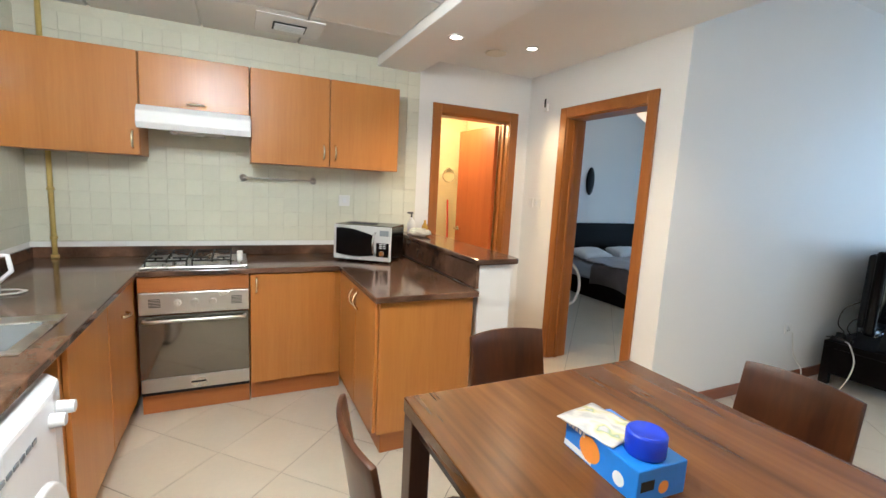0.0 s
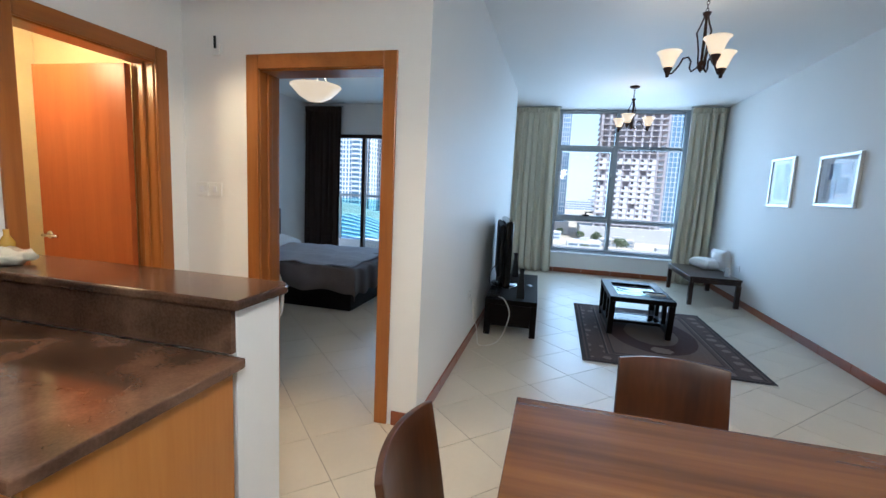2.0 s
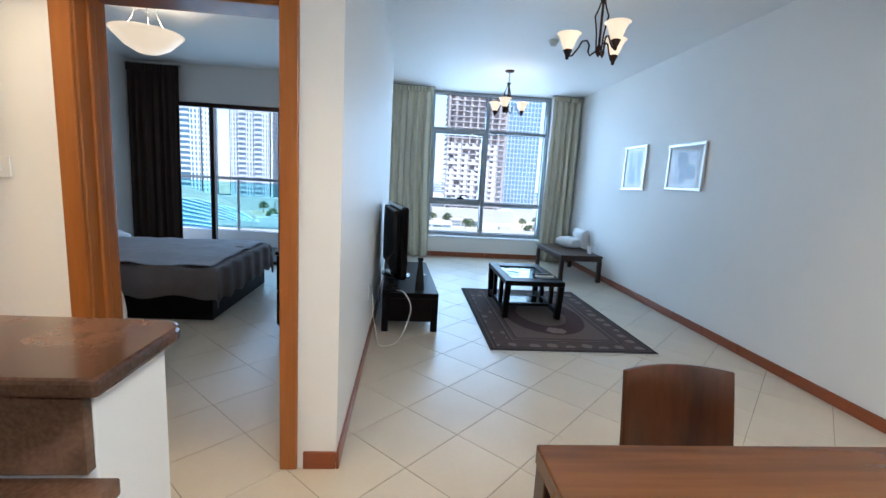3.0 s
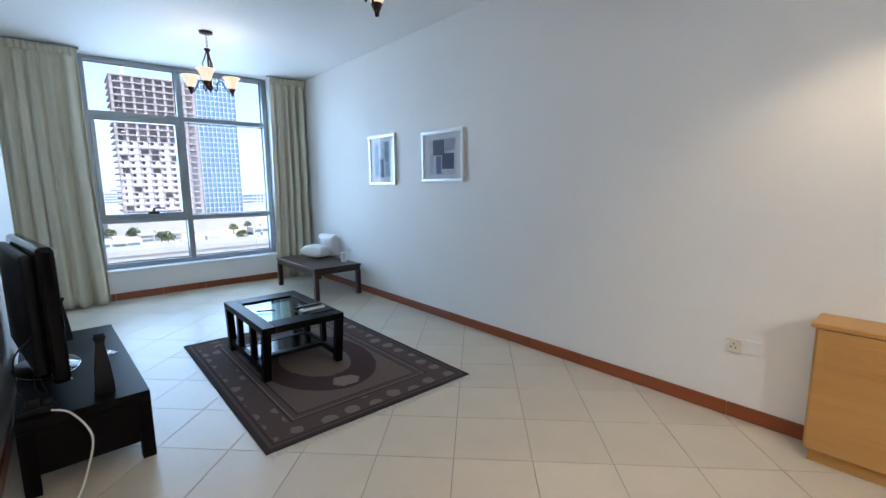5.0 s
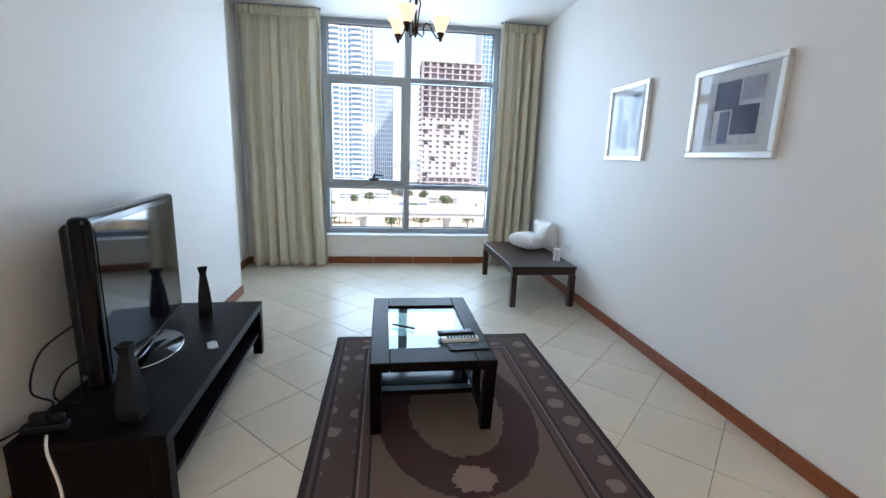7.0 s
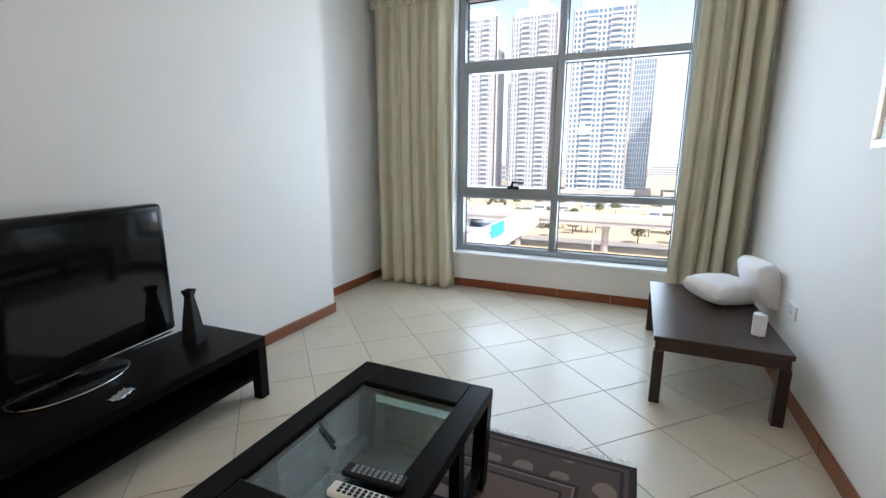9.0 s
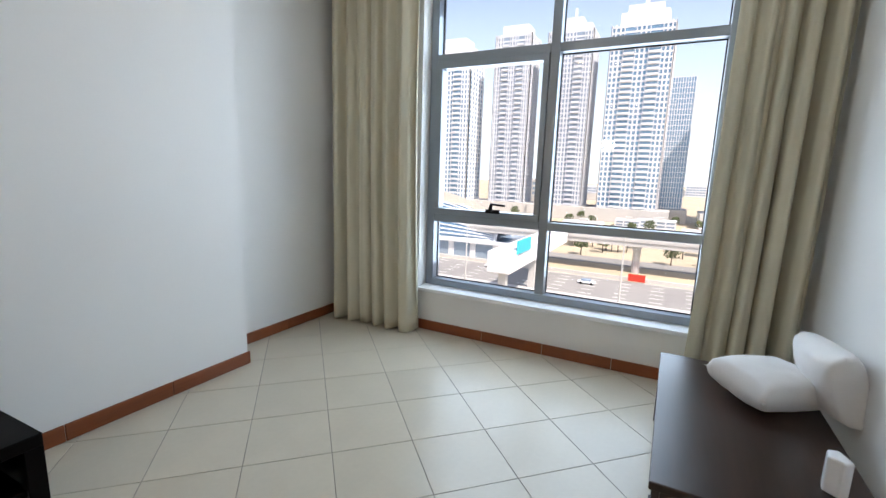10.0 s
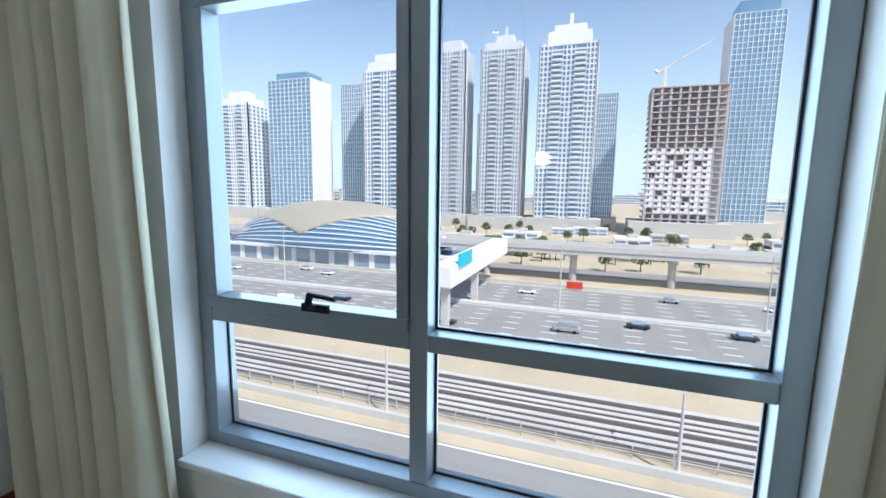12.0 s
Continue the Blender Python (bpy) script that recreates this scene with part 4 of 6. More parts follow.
for x in (0, L - 0.06):
    for y in (0, D2 - 0.06):
        Build().box((x, y, 0), (x + 0.06, y + 0.0595, 0.3145)).done("leg", M_ESP, tv_unit, 0.003)

tv = thing("television", (6.09, 2.583, 0.366), "black flat-screen television on a glossy oval stand", "television", "", 9.3)
Build().box((-0.54, -0.03, 0.06), (0.54, 0.045, 0.755)).done("case", M_BLACK, tv, 0.025, seg=4)
Build().box((-0.48, 0.045, 0.10), (0.43, 0.10, 0.72)).done("back", M_BLACKM, tv, 0.03, seg=3)
Build().box((-0.495, -0.0325, 0.115), (0.495, -0.0302, 0.712)).done("screen", M_SCREEN, tv)
Build().box((-0.5, -0.036, 0.054), (0.5, -0.029, 0.062)).done("chrome_strip", M_CHROME, tv)
Build().rod((0, 0.02, 0.02), (0, 0.02, 0.08), 0.045, 0.035, 20).done("neck", M_BLACK, tv, 0, True)
o = Build().lathe([(0, 0), (0.235, 0), (0.24, 0.006), (0.235, 0.014), (0.0, 0.022)], seg=40).done("stand", M_BLACK, tv, 0, True)
o.scale = (1, 0.62, 1)
o = Build().lathe([(0.240, 0.004), (0.243, 0.008), (0.240, 0.012), (0.237, 0.008), (0.240, 0.004)], seg=40).done("stand_rim", M_CHROME, tv, 0, True)
o.scale = (1, 0.62, 1)


def vase(at):
    v = thing("vase", at, "slender black square vase with flared top", "vase", "pair of vases")
    b = Build()
    prof = [(0.040, 0), (0.039, 0.06), (0.030, 0.16), (0.019, 0.25), (0.018, 0.262), (0.028, 0.298), (0.024, 0.298), (0.014, 0.262)]
    rings = [[b.bm.verts.new((sx * r, sy * r, z)) for sx, sy in ((-1, -1), (1, -1), (1, 1), (-1, 1))] for r, z in prof]
    for p, q in zip(rings, rings[1:]):
        for i in range(4):
            b.bm.faces.new((p[i], p[(i + 1) % 4], q[(i + 1) % 4], q[i]))
    b.bm.faces.new(rings[0][::-1]), b.bm.faces.new(rings[-1])
    b.done("body", M_BLACKM, v, 0.003)
    return v


copy_thing(vase((5.48, 2.345, 0.366)), pose(6.625, 2.51, 0.366, 0, 0, 20))
pk = thing("clear_packet", (6.12, 2.29, 0.366), "small clear plastic packet on the television unit", "packet", "", 25)
Build().sheet(lambda u, v: (-0.05 + 0.1 * u, -0.025 + 0.05 * v, 0.003 + 0.004 * math.sin(17 * u + 9 * v)), 10, 6).done("film", plain("silver_film", (0.6, 0.62, 0.65), 0.12, 0.6), pk, 0, True, "", 0.002)
ad = thing("power_strip", (5.40, 2.60, 0.366), "white power strip with plugs at the end of the television unit", "power strip", "", 10)
Build().box((-0.01, -0.07, 0), (0.03, 0.07, 0.03)).done("body", M_BLACKM, ad, 0.006)
Build().box((-0.005, -0.01, 0.03), (0.03, 0.04, 0.07)).box((0.0, -0.06, 0.03), (0.028, -0.025, 0.06)).done("plug", M_BLACKM, ad, 0.006)


def cable(name, label, pts, r, mat, cat="cable"):
    root = thing(name, pts[0], label, cat)
    o = Vector(pts[0])
    P = [Vector(p) for p in pts]
    out = []
    for i in range(len(P) - 1):
        p0, p1, p2, p3 = P[max(i - 1, 0)], P[i], P[i + 1], P[min(i + 2, len(P) - 1)]
        for k in range(8):
            t = k / 8
            out.append(0.5 * ((2 * p1) + (p2 - p0) * t + (2 * p0 - 5 * p1 + 4 * p2 - p3) * t * t + (3 * p1 - p0 - 3 * p2 + p3) * t ** 3) - o)
    Build().tube(out + [P[-1] - o], r, 7).done("cord", mat, root, 0, True)


cable("extension_cord", "cream extension cord hanging from the television unit to the floor", [(5.34, 2.55, 0.39), (5.24, 2.48, 0.39), (5.19, 2.42, 0.28), (5.2, 2.45, 0.12), (5.16, 2.5, 0.012), (5.0, 2.56, 0.01), (4.96, 2.66, 0.01), (5.1, 2.70, 0.02), (5.13, 2.72, 0.12), (5.02, 2.735, 0.25), (4.96, 2.735, 0.40), (4.96, 2.74, 0.44)], 0.005, M_CORD)
cable("black_cable", "thin black television cable behind the screen", [(5.6, 2.58, 0.70), (5.52, 2.66, 0.62), (5.45, 2.66, 0.5), (5.5, 2.63, 0.42), (5.4, 2.66, 0.39), (5.3, 2.66, 0.405)], 0.004, M_BLACKM)
cable("black_cable", "thin black aerial cable on the stand", [(5.6, 2.58, 0.55), (5.52, 2.60, 0.53), (5.47, 2.60, 0.46), (5.55, 2.57, 0.40), (5.62, 2.60, 0.5)], 0.004, M_BLACKM)

ct = thing("coffee_table", (5.745, 0.84, 0.012), "black-brown coffee table with glass top and lower frame", "coffee table")
CL, CW, CH = 0.98, 0.62, 0.41
for lo, hi in (((0, 0), (CL, 0.095)), ((0, CW - 0.095), (CL, CW)), ((0, 0.0955), (0.17, CW - 0.0955)), ((CL - 0.17, 0.0955), (CL, CW - 0.0955))):
    Build().box((*lo, CH - 0.05), (*hi, CH)).done("top_rail", M_ESP, ct, 0.006)
Build().box((0.165, 0.09, CH - 0.02), (CL - 0.165, CW - 0.09, CH - 0.012)).done("glass_panel", M_TGLASS, ct).visible_shadow = False
for x in (0.0, CL - 0.065):
    for y in (0.0, CW - 0.06):
        k = 0.05 if x == 0 else -0.05
        lean = Matrix(((1, 0, -k / (CH - 0.05), k), (0, 1, 0, 0), (0, 0, 1, 0), (0, 0, 0, 1)))
        Build().box((x + 0.002, y + 0.002, 0), (x + 0.063, y + 0.058, CH - 0.0505), lean).done("leg", M_ESP, ct, 0.004)
for x in (0.30, CL - 0.355):
    for y in (0.01, CW - 0.05):
        Build().box((x, y, 0.10), (x + 0.055, y + 0.04, CH - 0.0505)).done("inner_upright", M_ESP, ct, 0.003)
for y in (0.012, CW - 0.052):
    Build().box((0.105, y, 0.05), (CL - 0.105, y + 0.04, 0.0995)).done("stretcher", M_ESP, ct, 0.003)
Build().box((0.30, 0.053, 0.066), (0.355, CW - 0.053, 0.096)).done("cross_rail", M_ESP, ct, 0.003)
Build().box((0.356, 0.056, 0.082), (CL - 0.356, CW - 0.056, 0.092)).done("lower_shelf", M_BLACK, ct)
Build().box((CL - 0.355, 0.053, 0.066), (CL - 0.30, CW - 0.053, 0.096)).done("cross_rail", M_ESP, ct, 0.003)


def remote(at, rz, mat, label):
    r = thing("remote_control", at, label, "remote control", "remote controls", rz)
    Build().box((-0.1, -0.024, 0), (0.1, 0.024, 0.02)).done("case", mat, r, 0.006)
    b = Build()
    for i in range(9):
        for j in range(3):
            b.box((-0.085 + 0.018 * i, -0.016 + 0.012 * j, 0.02), (-0.074 + 0.018 * i, -0.008 + 0.012 * j, 0.0225))
    b.done("buttons", M_ALU if mat is M_BLACKM else M_BLACKM, r)


remote((6.07, 1.0, 0.4225), 94, M_BLACKM, "black remote control on the coffee table")
remote((5.985, 0.99, 0.4225), 92, M_PLAST, "white remote control on the coffee table")
bk = thing("leaflet", (5.90, 0.96, 0.4225), "dark folded leaflet on the coffee table", "leaflet", "", 3)
Build().box((-0.035, -0.1, 0), (0.035, 0.1, 0.006)).done("paper", M_BLACKM, bk, 0.001)
pn = thing("pen", (6.2, 1.28, 0.4165), "black pen lying on the glass top", "pen", "", 60)
Build().rod((-0.07, 0, 0.006), (0.07, 0, 0.006), 0.006).done("barrel", M_BLACKM, pn)

# rug
mr, ns, ln, bs = nodes_of("patterned_rug_wool")
vv = coords(ns, ln)
sep = ns.new("ShaderNodeSeparateXYZ")
ln.new(vv, sep.inputs[0])
ax, ay = calc(ns, ln, "ABSOLUTE", sep.outputs[0]), calc(ns, ln, "ABSOLUTE", sep.outputs[1])
edge = calc(ns, ln, "MINIMUM", calc(ns, ln, "SUBTRACT", 1.045, ax), calc(ns, ln, "SUBTRACT", 0.74, ay))
field, dark, mid, pale, red = (0.135, 0.088, 0.068), (0.022, 0.013, 0.013), (0.085, 0.050, 0.042), (0.20, 0.145, 0.12), (0.045, 0.014, 0.012)
r = ns.new("ShaderNodeValToRGB")
r.color_ramp.interpolation = "CONSTANT"
stops = [(0.0, dark), (0.06, mid), (0.10, dark), (0.13, (0.075, 0.045, 0.038)), (0.44, dark), (0.47, pale), (0.49, mid), (0.56, dark), (0.585, field)]
while len(r.color_ramp.elements) < len(stops):
    r.color_ramp.elements.new(0.5)
for e, (p, c) in zip(r.color_ramp.elements, stops):
    e.position, e.color = p, (*c, 1)
ln.new(calc(ns, ln, "MULTIPLY", edge, 2.0), r.inputs["Fac"])
vo = ns.new("ShaderNodeTexVoronoi")
vo.inputs["Scale"].default_value, vo.inputs["Randomness"].default_value = 6.2, 0.35
ln.new(vv, vo.inputs["Vector"])
inband = calc(ns, ln, "MULTIPLY", calc(ns, ln, "GREATER_THAN", edge, 0.075), calc(ns, ln, "LESS_THAN", edge, 0.21))
wob = noise_of(ns, ln, vv, 30, 2)
motif = calc(ns, ln, "MULTIPLY", inband, calc(ns, ln, "LESS_THAN", calc(ns, ln, "ADD", vo.outputs["Distance"], calc(ns, ln, "MULTIPLY", wob, 0.2)), 0.40))
col = mixed(ns, ln, motif, r.outputs["Color"], pale)
ell = calc(ns, ln, "ADD", calc(ns, ln, "POWER", calc(ns, ln, "MULTIPLY", ax, 1.55), 2.0), calc(ns, ln, "POWER", calc(ns, ln, "MULTIPLY", ay, 2.35), 2.0))
ell = calc(ns, ln, "ADD", ell, calc(ns, ln, "MULTIPLY", wob, 0.12))
col = mixed(ns, ln, calc(ns, ln, "LESS_THAN", ell, 1.06), col, red)
col = mixed(ns, ln, calc(ns, ln, "LESS_THAN", ell, 0.42), col, (0.14, 0.095, 0.07))
ends = calc(ns, ln, "ADD", calc(ns, ln, "POWER", calc(ns, ln, "MULTIPLY", calc(ns, ln, "SUBTRACT", ax, 0.53), 9.0), 2.0), calc(ns, ln, "POWER", calc(ns, ln, "MULTIPLY", ay, 8.0), 2.0))
col = mixed(ns, ln, calc(ns, ln, "LESS_THAN", calc(ns, ln, "ADD", ends, calc(ns, ln, "MULTIPLY", wob, 1.2)), 1.2), col, (0.24, 0.17, 0.14))
pile = noise_of(ns, ln, vv, 260, 3)
col = mixed(ns, ln, 0.5, col, ramp(ns, ln, pile, [(0.3, (0.6, 0.6, 0.6)), (0.7, (1, 1, 1))]), "MULTIPLY")
ln.new(col, bs.inputs["Base Color"])
bs.inputs["Roughness"].default_value = 0.95
bumped(ns, ln, bs, pile, 0.5, 0.006)
rug = thing("rug", (5.985, 1.0, 0.0), "brown patterned wool rug with oval medallion and fringed ends", "rug")
Build().box((-1.045, -0.74, 0.0005), (1.045, 0.74, 0.0115)).done("pile", mr, rug, 0.003)
rnd = random.Random(9)
b = Build()
for s in (-1, 1):
    for i in range(150):
        y = -0.73 + 1.46 * i / 149
        q = s * (1.045 + rnd.uniform(0.03, 0.055))
        b.tube([(s * 1.043, y, 0.005), ((s * 1.043 + q) / 2, y + rnd.uniform(-0.006, 0.006), 0.004), (q, y + rnd.uniform(-0.012, 0.012), 0.0025)], 0.0022, 4)
tagged(b.done("fringe", M_CORD, rug), "cream knotted fringe")

# low table by the window with cushions
st = thing("side_table", (7.67, -0.43, 0), "dark brown low side table against the wall", "table")
SL, SW, SH = 1.24, 0.64, 0.40
Build().box((0, 0, SH - 0.03), (SL, SW, SH)).done("top", M_ESP2, st, 0.005)
for lo, hi in (((0.01, 0.01), (SL - 0.01, 0.035)), ((0.01, SW - 0.035), (SL - 0.01, SW - 0.01)), ((0.01, 0.0355), (0.035, SW - 0.0355)), ((SL - 0.035, 0.0355), (SL - 0.01, SW - 0.0355))):
    Build().box((*lo, SH - 0.085), (*hi, SH - 0.0305)).done("apron", M_ESP2, st, 0.002)
for x in (0.004, SL - 0.059):
    for y in (0.004, SW - 0.059):
        Build().box((x, y, 0), (x + 0.055, y + 0.055, SH - 0.0855)).done("leg", M_ESP2, st, 0.003)


def cushion(m, w, d, h, seed):
    c = thing("cushion", (0, 0, 0), "plain white cotton cushion on the side table", "cushion", "white cushions")
    c.matrix_basis = m
    b = Build()

    def skin(sign):
        def f(u, v):
            a, e = 2 * u - 1, 2 * v - 1
            k = ((1 - abs(a) ** 2.6) * (1 - abs(e) ** 2.6))
            k = max(k, 0) ** 0.32
            pinch = 1 - 0.10 * (1 - abs(a) ** 3) * abs(e) ** 4
            p2 = 1 - 0.10 * (1 - abs(e) ** 3) * abs(a) ** 4
            n = 0.006 * noise.noise(Vector((a * 3 + seed, e * 3, sign)))
            return (a * w / 2 * p2, e * d / 2 * pinch, h / 2 + sign * (h / 2 * k + 0.002) + n * k)
        return f
    b.sheet(skin(1), 20, 20).sheet(skin(-1), 20, 20)
    bmesh.ops.remove_doubles(b.bm, verts=b.bm.verts, dist=0.006)
    b.done("cover", M_PILLOW, c, 0, True)


cushion(pose(8.54, -0.22, SH + 0.004, 4, -6, 40), 0.32, 0.42, 0.17, 1)
cushion(pose(8.52, -0.36, SH + 0.135, 70, 0, 14), 0.34, 0.32, 0.17, 5)
cn = thing("air_freshener", (7.92, -0.315, SH + 0.0005), "white tapered air freshener on the side table", "container", "", 20)
Build().prism([(-0.035, -0.025), (0.035, -0.025), (0.04, 0.01), (0.0, 0.035), (-0.04, 0.01)], 0, 0.125).done("case", M_WHITE, cn, 0.008)


# framed prints
def framed(at, w, h, shapes, label):
    f = thing("framed_picture", at, label, "picture", "framed prints on the wall")
    fw = 0.035
    silver = plain("silver_frame", (0.74, 0.74, 0.74), 0.3, 0.6, 0.04)
    for lo, hi in (((-w / 2, -h / 2), (w / 2, -h / 2 + fw)), ((-w / 2, h / 2 - fw), (w / 2, h / 2)), ((-w / 2, -h / 2 + fw + 0.0005), (-w / 2 + fw, h / 2 - fw - 0.0005)), ((w / 2 - fw, -h / 2 + fw + 0.0005), (w / 2, h / 2 - fw - 0.0005))):
        Build().box((lo[0], 0, lo[1]), (hi[0], 0.03, hi[1])).done("frame", silver, f, 0.006)
    Build().box((-w / 2 + fw, 0, -h / 2 + fw), (w / 2 - fw, 0.012, h / 2 - fw)).done("mount", plain("pale_mount", (0.60, 0.60, 0.62), 0.6, 0, 0.04), f)
    for k, (x0, z0, x1, z1, c) in enumerate(shapes):
        Build().box((x0 * w, 0.0121, z0 * h), (x1 * w, 0.0128 + 0.0006 * k, z1 * h)).done("print_patch", plain("print_ink", c, 0.6, 0, 0.3, 14, 60), f)
    Build().box((-w / 2 + fw, 0.018, -h / 2 + fw), (w / 2 - fw, 0.021, h / 2 - fw)).done("glass", M_GLASS, f)


framed((6.12, YS + 0.001, 1.68), 0.64, 0.51, [(-0.33, -0.36, 0.31, 0.34, (0.5, 0.5, 0.54)), (-0.06, 0.02, 0.22, 0.32, (0.05, 0.055, 0.13)), (-0.28, -0.25, 0.0, 0.05, (0.03, 0.035, 0.10)), (0.02, -0.34, 0.14, 0.0, (0.09, 0.10, 0.20)), (-0.3, 0.1, -0.08, 0.32, (0.30, 0.30, 0.38)), (0.22, -0.3, 0.3, 0.1, (0.40, 0.40, 0.45))], "silver framed abstract print in blue and grey")
framed((7.21, YS + 0.001, 1.692), 0.555, 0.585, [(-0.32, -0.36, 0.32, 0.36, (0.42, 0.47, 0.52)), (0.14, -0.3, 0.28, 0.34, (0.14, 0.19, 0.25)), (-0.25, -0.05, -0.1, 0.35, (0.17, 0.22, 0.29)), (-0.05, -0.34, 0.1, 0.02, (0.10, 0.13, 0.2)), (-0.28, -0.32, -0.12, -0.08, (0.25, 0.32, 0.38))], "silver framed abstract print in pale blue")


# chandeliers
def chandelier(at, turn, lit):
    c = thing("chandelier", at, "bronze three-arm chandelier with frosted glass shades", "chandelier", "pair of chandeliers", turn)
    Build().lathe([(0, 0), (0.065, 0), (0.062, -0.018), (0.02, -0.03), (0, -0.03)]).done("canopy", M_BRONZE, c, 0, True)
    b = Build()
    for k in range(5):
        m = pose(0, 0, -0.045 - 0.026 * k, 90, 0, 90 * (k % 2))
        ring = [m @ Vector((0.009 * math.cos(a), 0.017 * math.sin(a), 0)) for a in [i * math.pi / 5 for i in range(11)]]
        b.tube(ring, 0.0025, 5)
    b.done("chain", M_BRONZE, c, 0, True)
    b = Build().lathe([(0, -0.165), (0.03, -0.165), (0.026, -0.18), (0.012, -0.205), (0.01, -0.215)]).lathe([(0.009, -0.2), (0.009, -0.5), (0.022, -0.52), (0.028, -0.545), (0.012, -0.575), (0, -0.59)])
    for k in range(3):
        a = 2 * math.pi * k / 3 + 0.5
        b.tube([(r * math.cos(a), r * math.sin(a), z) for r, z in ((0.012, -0.19), (0.03, -0.25), (0.055, -0.31), (0.042, -0.36), (0.03, -0.43), (0.022, -0.53))], 0.006, 7)
    b.done("stem", M_BRONZE, c, 0, True)
    for k in range(3):
        a = 2 * math.pi * k / 3
        arm = [(0.02, -0.545), (0.06, -0.575), (0.075, -0.545), (0.07, -0.50), (0.09, -0.465), (0.125, -0.47), (0.15, -0.52), (0.19, -0.57), (0.225, -0.575)]
        Build().tube([(r * math.cos(a), r * math.sin(a), z) for r, z in arm], 0.007, 8).done("arm", M_BRONZE, c, 0, True)
        x, y = 0.225 * math.cos(a), 0.225 * math.sin(a)
        Build().lathe([(0, -0.60), (0.012, -0.595), (0.014, -0.575), (0.035, -0.53), (0.03, -0.525), (0, -0.525)], (x, y, 0)).done("cup", M_BRONZE, c, 0, True)
        sh = Build().lathe([(0.03, -0.528), (0.045, -0.50), (0.058, -0.46), (0.075, -0.425), (0.09, -0.412), (0.086, -0.41), (0.07, -0.425), (0.054, -0.46), (0.04, -0.50), (0.028, -0.522)], (x, y, 0), 28)
        sh.done("shade", M_SHADE, c, 0, True, "lit frosted glass shade")
        p = c.matrix_basis @ Vector((x, y, -0.40))
        lamp("chandelier_bulb", "POINT", p, 0.6, WARM, 0.03)
    return c


chandelier((4.87, 1.11, H - 0.001), 67, True)
chandelier((7.87, 1.14, H - 0.001), 39, True)
sm = thing("smoke_detector", (6.45, 0.98, H - 0.001), "small grey smoke detector on the ceiling", "smoke detector")
Build().lathe([(0, 0), (0.055, 0), (0.055, -0.02), (0.04, -0.035), (0.03, -0.06), (0, -0.062)]).done("case", M_PLAST, sm, 0, True)
for i, p in enumerate(DOWN):
    d = thing("downlight", (p[0], p[1], p[2] + 0.004), "lit recessed downlight with white ring", "downlight", "recessed downlights")
    Build().lathe([(0.034, 0), (0.05, 0), (0.05, -0.004), (0.036, -0.006), (0.034, 0)]).done("ring", M_WHITE, d, 0, True)
    Build().lathe([(0, -0.002), (0.033, -0.002), (0.033, 0.0), (0, 0.0)]).done("bulb", M_BULB, d)
sp = thing("ceiling_speaker", (2.74, 3.9, HH - 0.001), "pale round ceiling grille in the hall", "grille")
Build().lathe([(0, 0), (0.08, 0), (0.078, -0.008), (0.06, -0.01), (0, -0.01)]).done("disc", M_CREAMP, sp, 0, True)

# ---- bathroom ----
tr = thing("towel_ring", (3.20, 5.598, 1.66), "chrome towel ring on the yellow bathroom wall", "towel ring")
Build().rod((0, 0, 0), (0, -0.04, 0), 0.015).done("mount", M_CHROME, tr, 0, True)
Build().tube([(0.075 * math.sin(a), -0.035, -0.08 + 0.075 * math.cos(a)) for a in [i * math.pi / 12 for i in range(25)]], 0.005).done("ring", M_CHROME, tr, 0, True)
mp = thing("mop", (3.08, 5.2, 0), "red-handled mop leaning in the bathroom", "mop")
Build().rod((0, 0, 0.1), (0.12, 0.36, 1.30), 0.011).done("handle", M_RED, mp)
Build().lathe([(0.09, 0), (0.08, 0.05), (0.03, 0.12), (0, 0.13)]).done("head", M_CORD, mp, 0, True)

# ---- bedroom ----
bed = thing("bed", (5.45, 4.18, 0), "unmade double bed with dark base and grey brown bedspread", "bed")
BW, BL = 1.55, 2.02
Build().box((0.04, 0.04, 0), (BW - 0.04, BL, 0.26)).done("base", M_ESP, bed, 0.01)
Build().box((-0.1, BL + 0.01, 0.0), (BW + 0.1, BL + 0.07, 1.0)).done("headboard", M_ESP, bed, 0.012)
Build().box((0.0, 0.0, 0.261), (BW, BL, 0.47)).done("mattress", M_SHEET, bed, 0.05, seg=3)


def quilt(u, v):
    a, e = -0.09 + (BW + 0.18) * u, -0.09 + 1.35 * v
    x, y = min(max(a, -0.025), BW + 0.025), max(e, -0.03)
    drop = max(0, -0.025 - a, a - BW - 0.025) * 4.2 + max(0, -0.03 - e) * 5.0
    n = 0.02 * noise.noise(Vector((a * 4, e * 4, 2))) + 0.010 * noise.noise(Vector((a * 11, e * 3, 5)))
    fold = 0.02 * math.sin(a * 22 + 3 * math.sin(e * 5)) * (1 if drop > 0.02 else 0.35)
    return (x + (fold if drop > 0.02 else 0), y + (fold * 0.8 if e < 0 else 0), 0.495 + n + fold * 0.5 - min(drop, 0.36))


Build().sheet(quilt, 60, 50).done("bedspread", M_BEDC, bed, 0, True, "rumpled grey brown bedspread", 0.012)


def sheet_top(u, v):
    a, e = 0.03 + (BW - 0.06) * u, 0.05 + 1.5 * v
    return (a, e, 0.522 + 0.035 * noise.noise(Vector((a * 3, e * 3, 7))) + 0.012 * noise.noise(Vector((a * 9, e * 9, 1))))


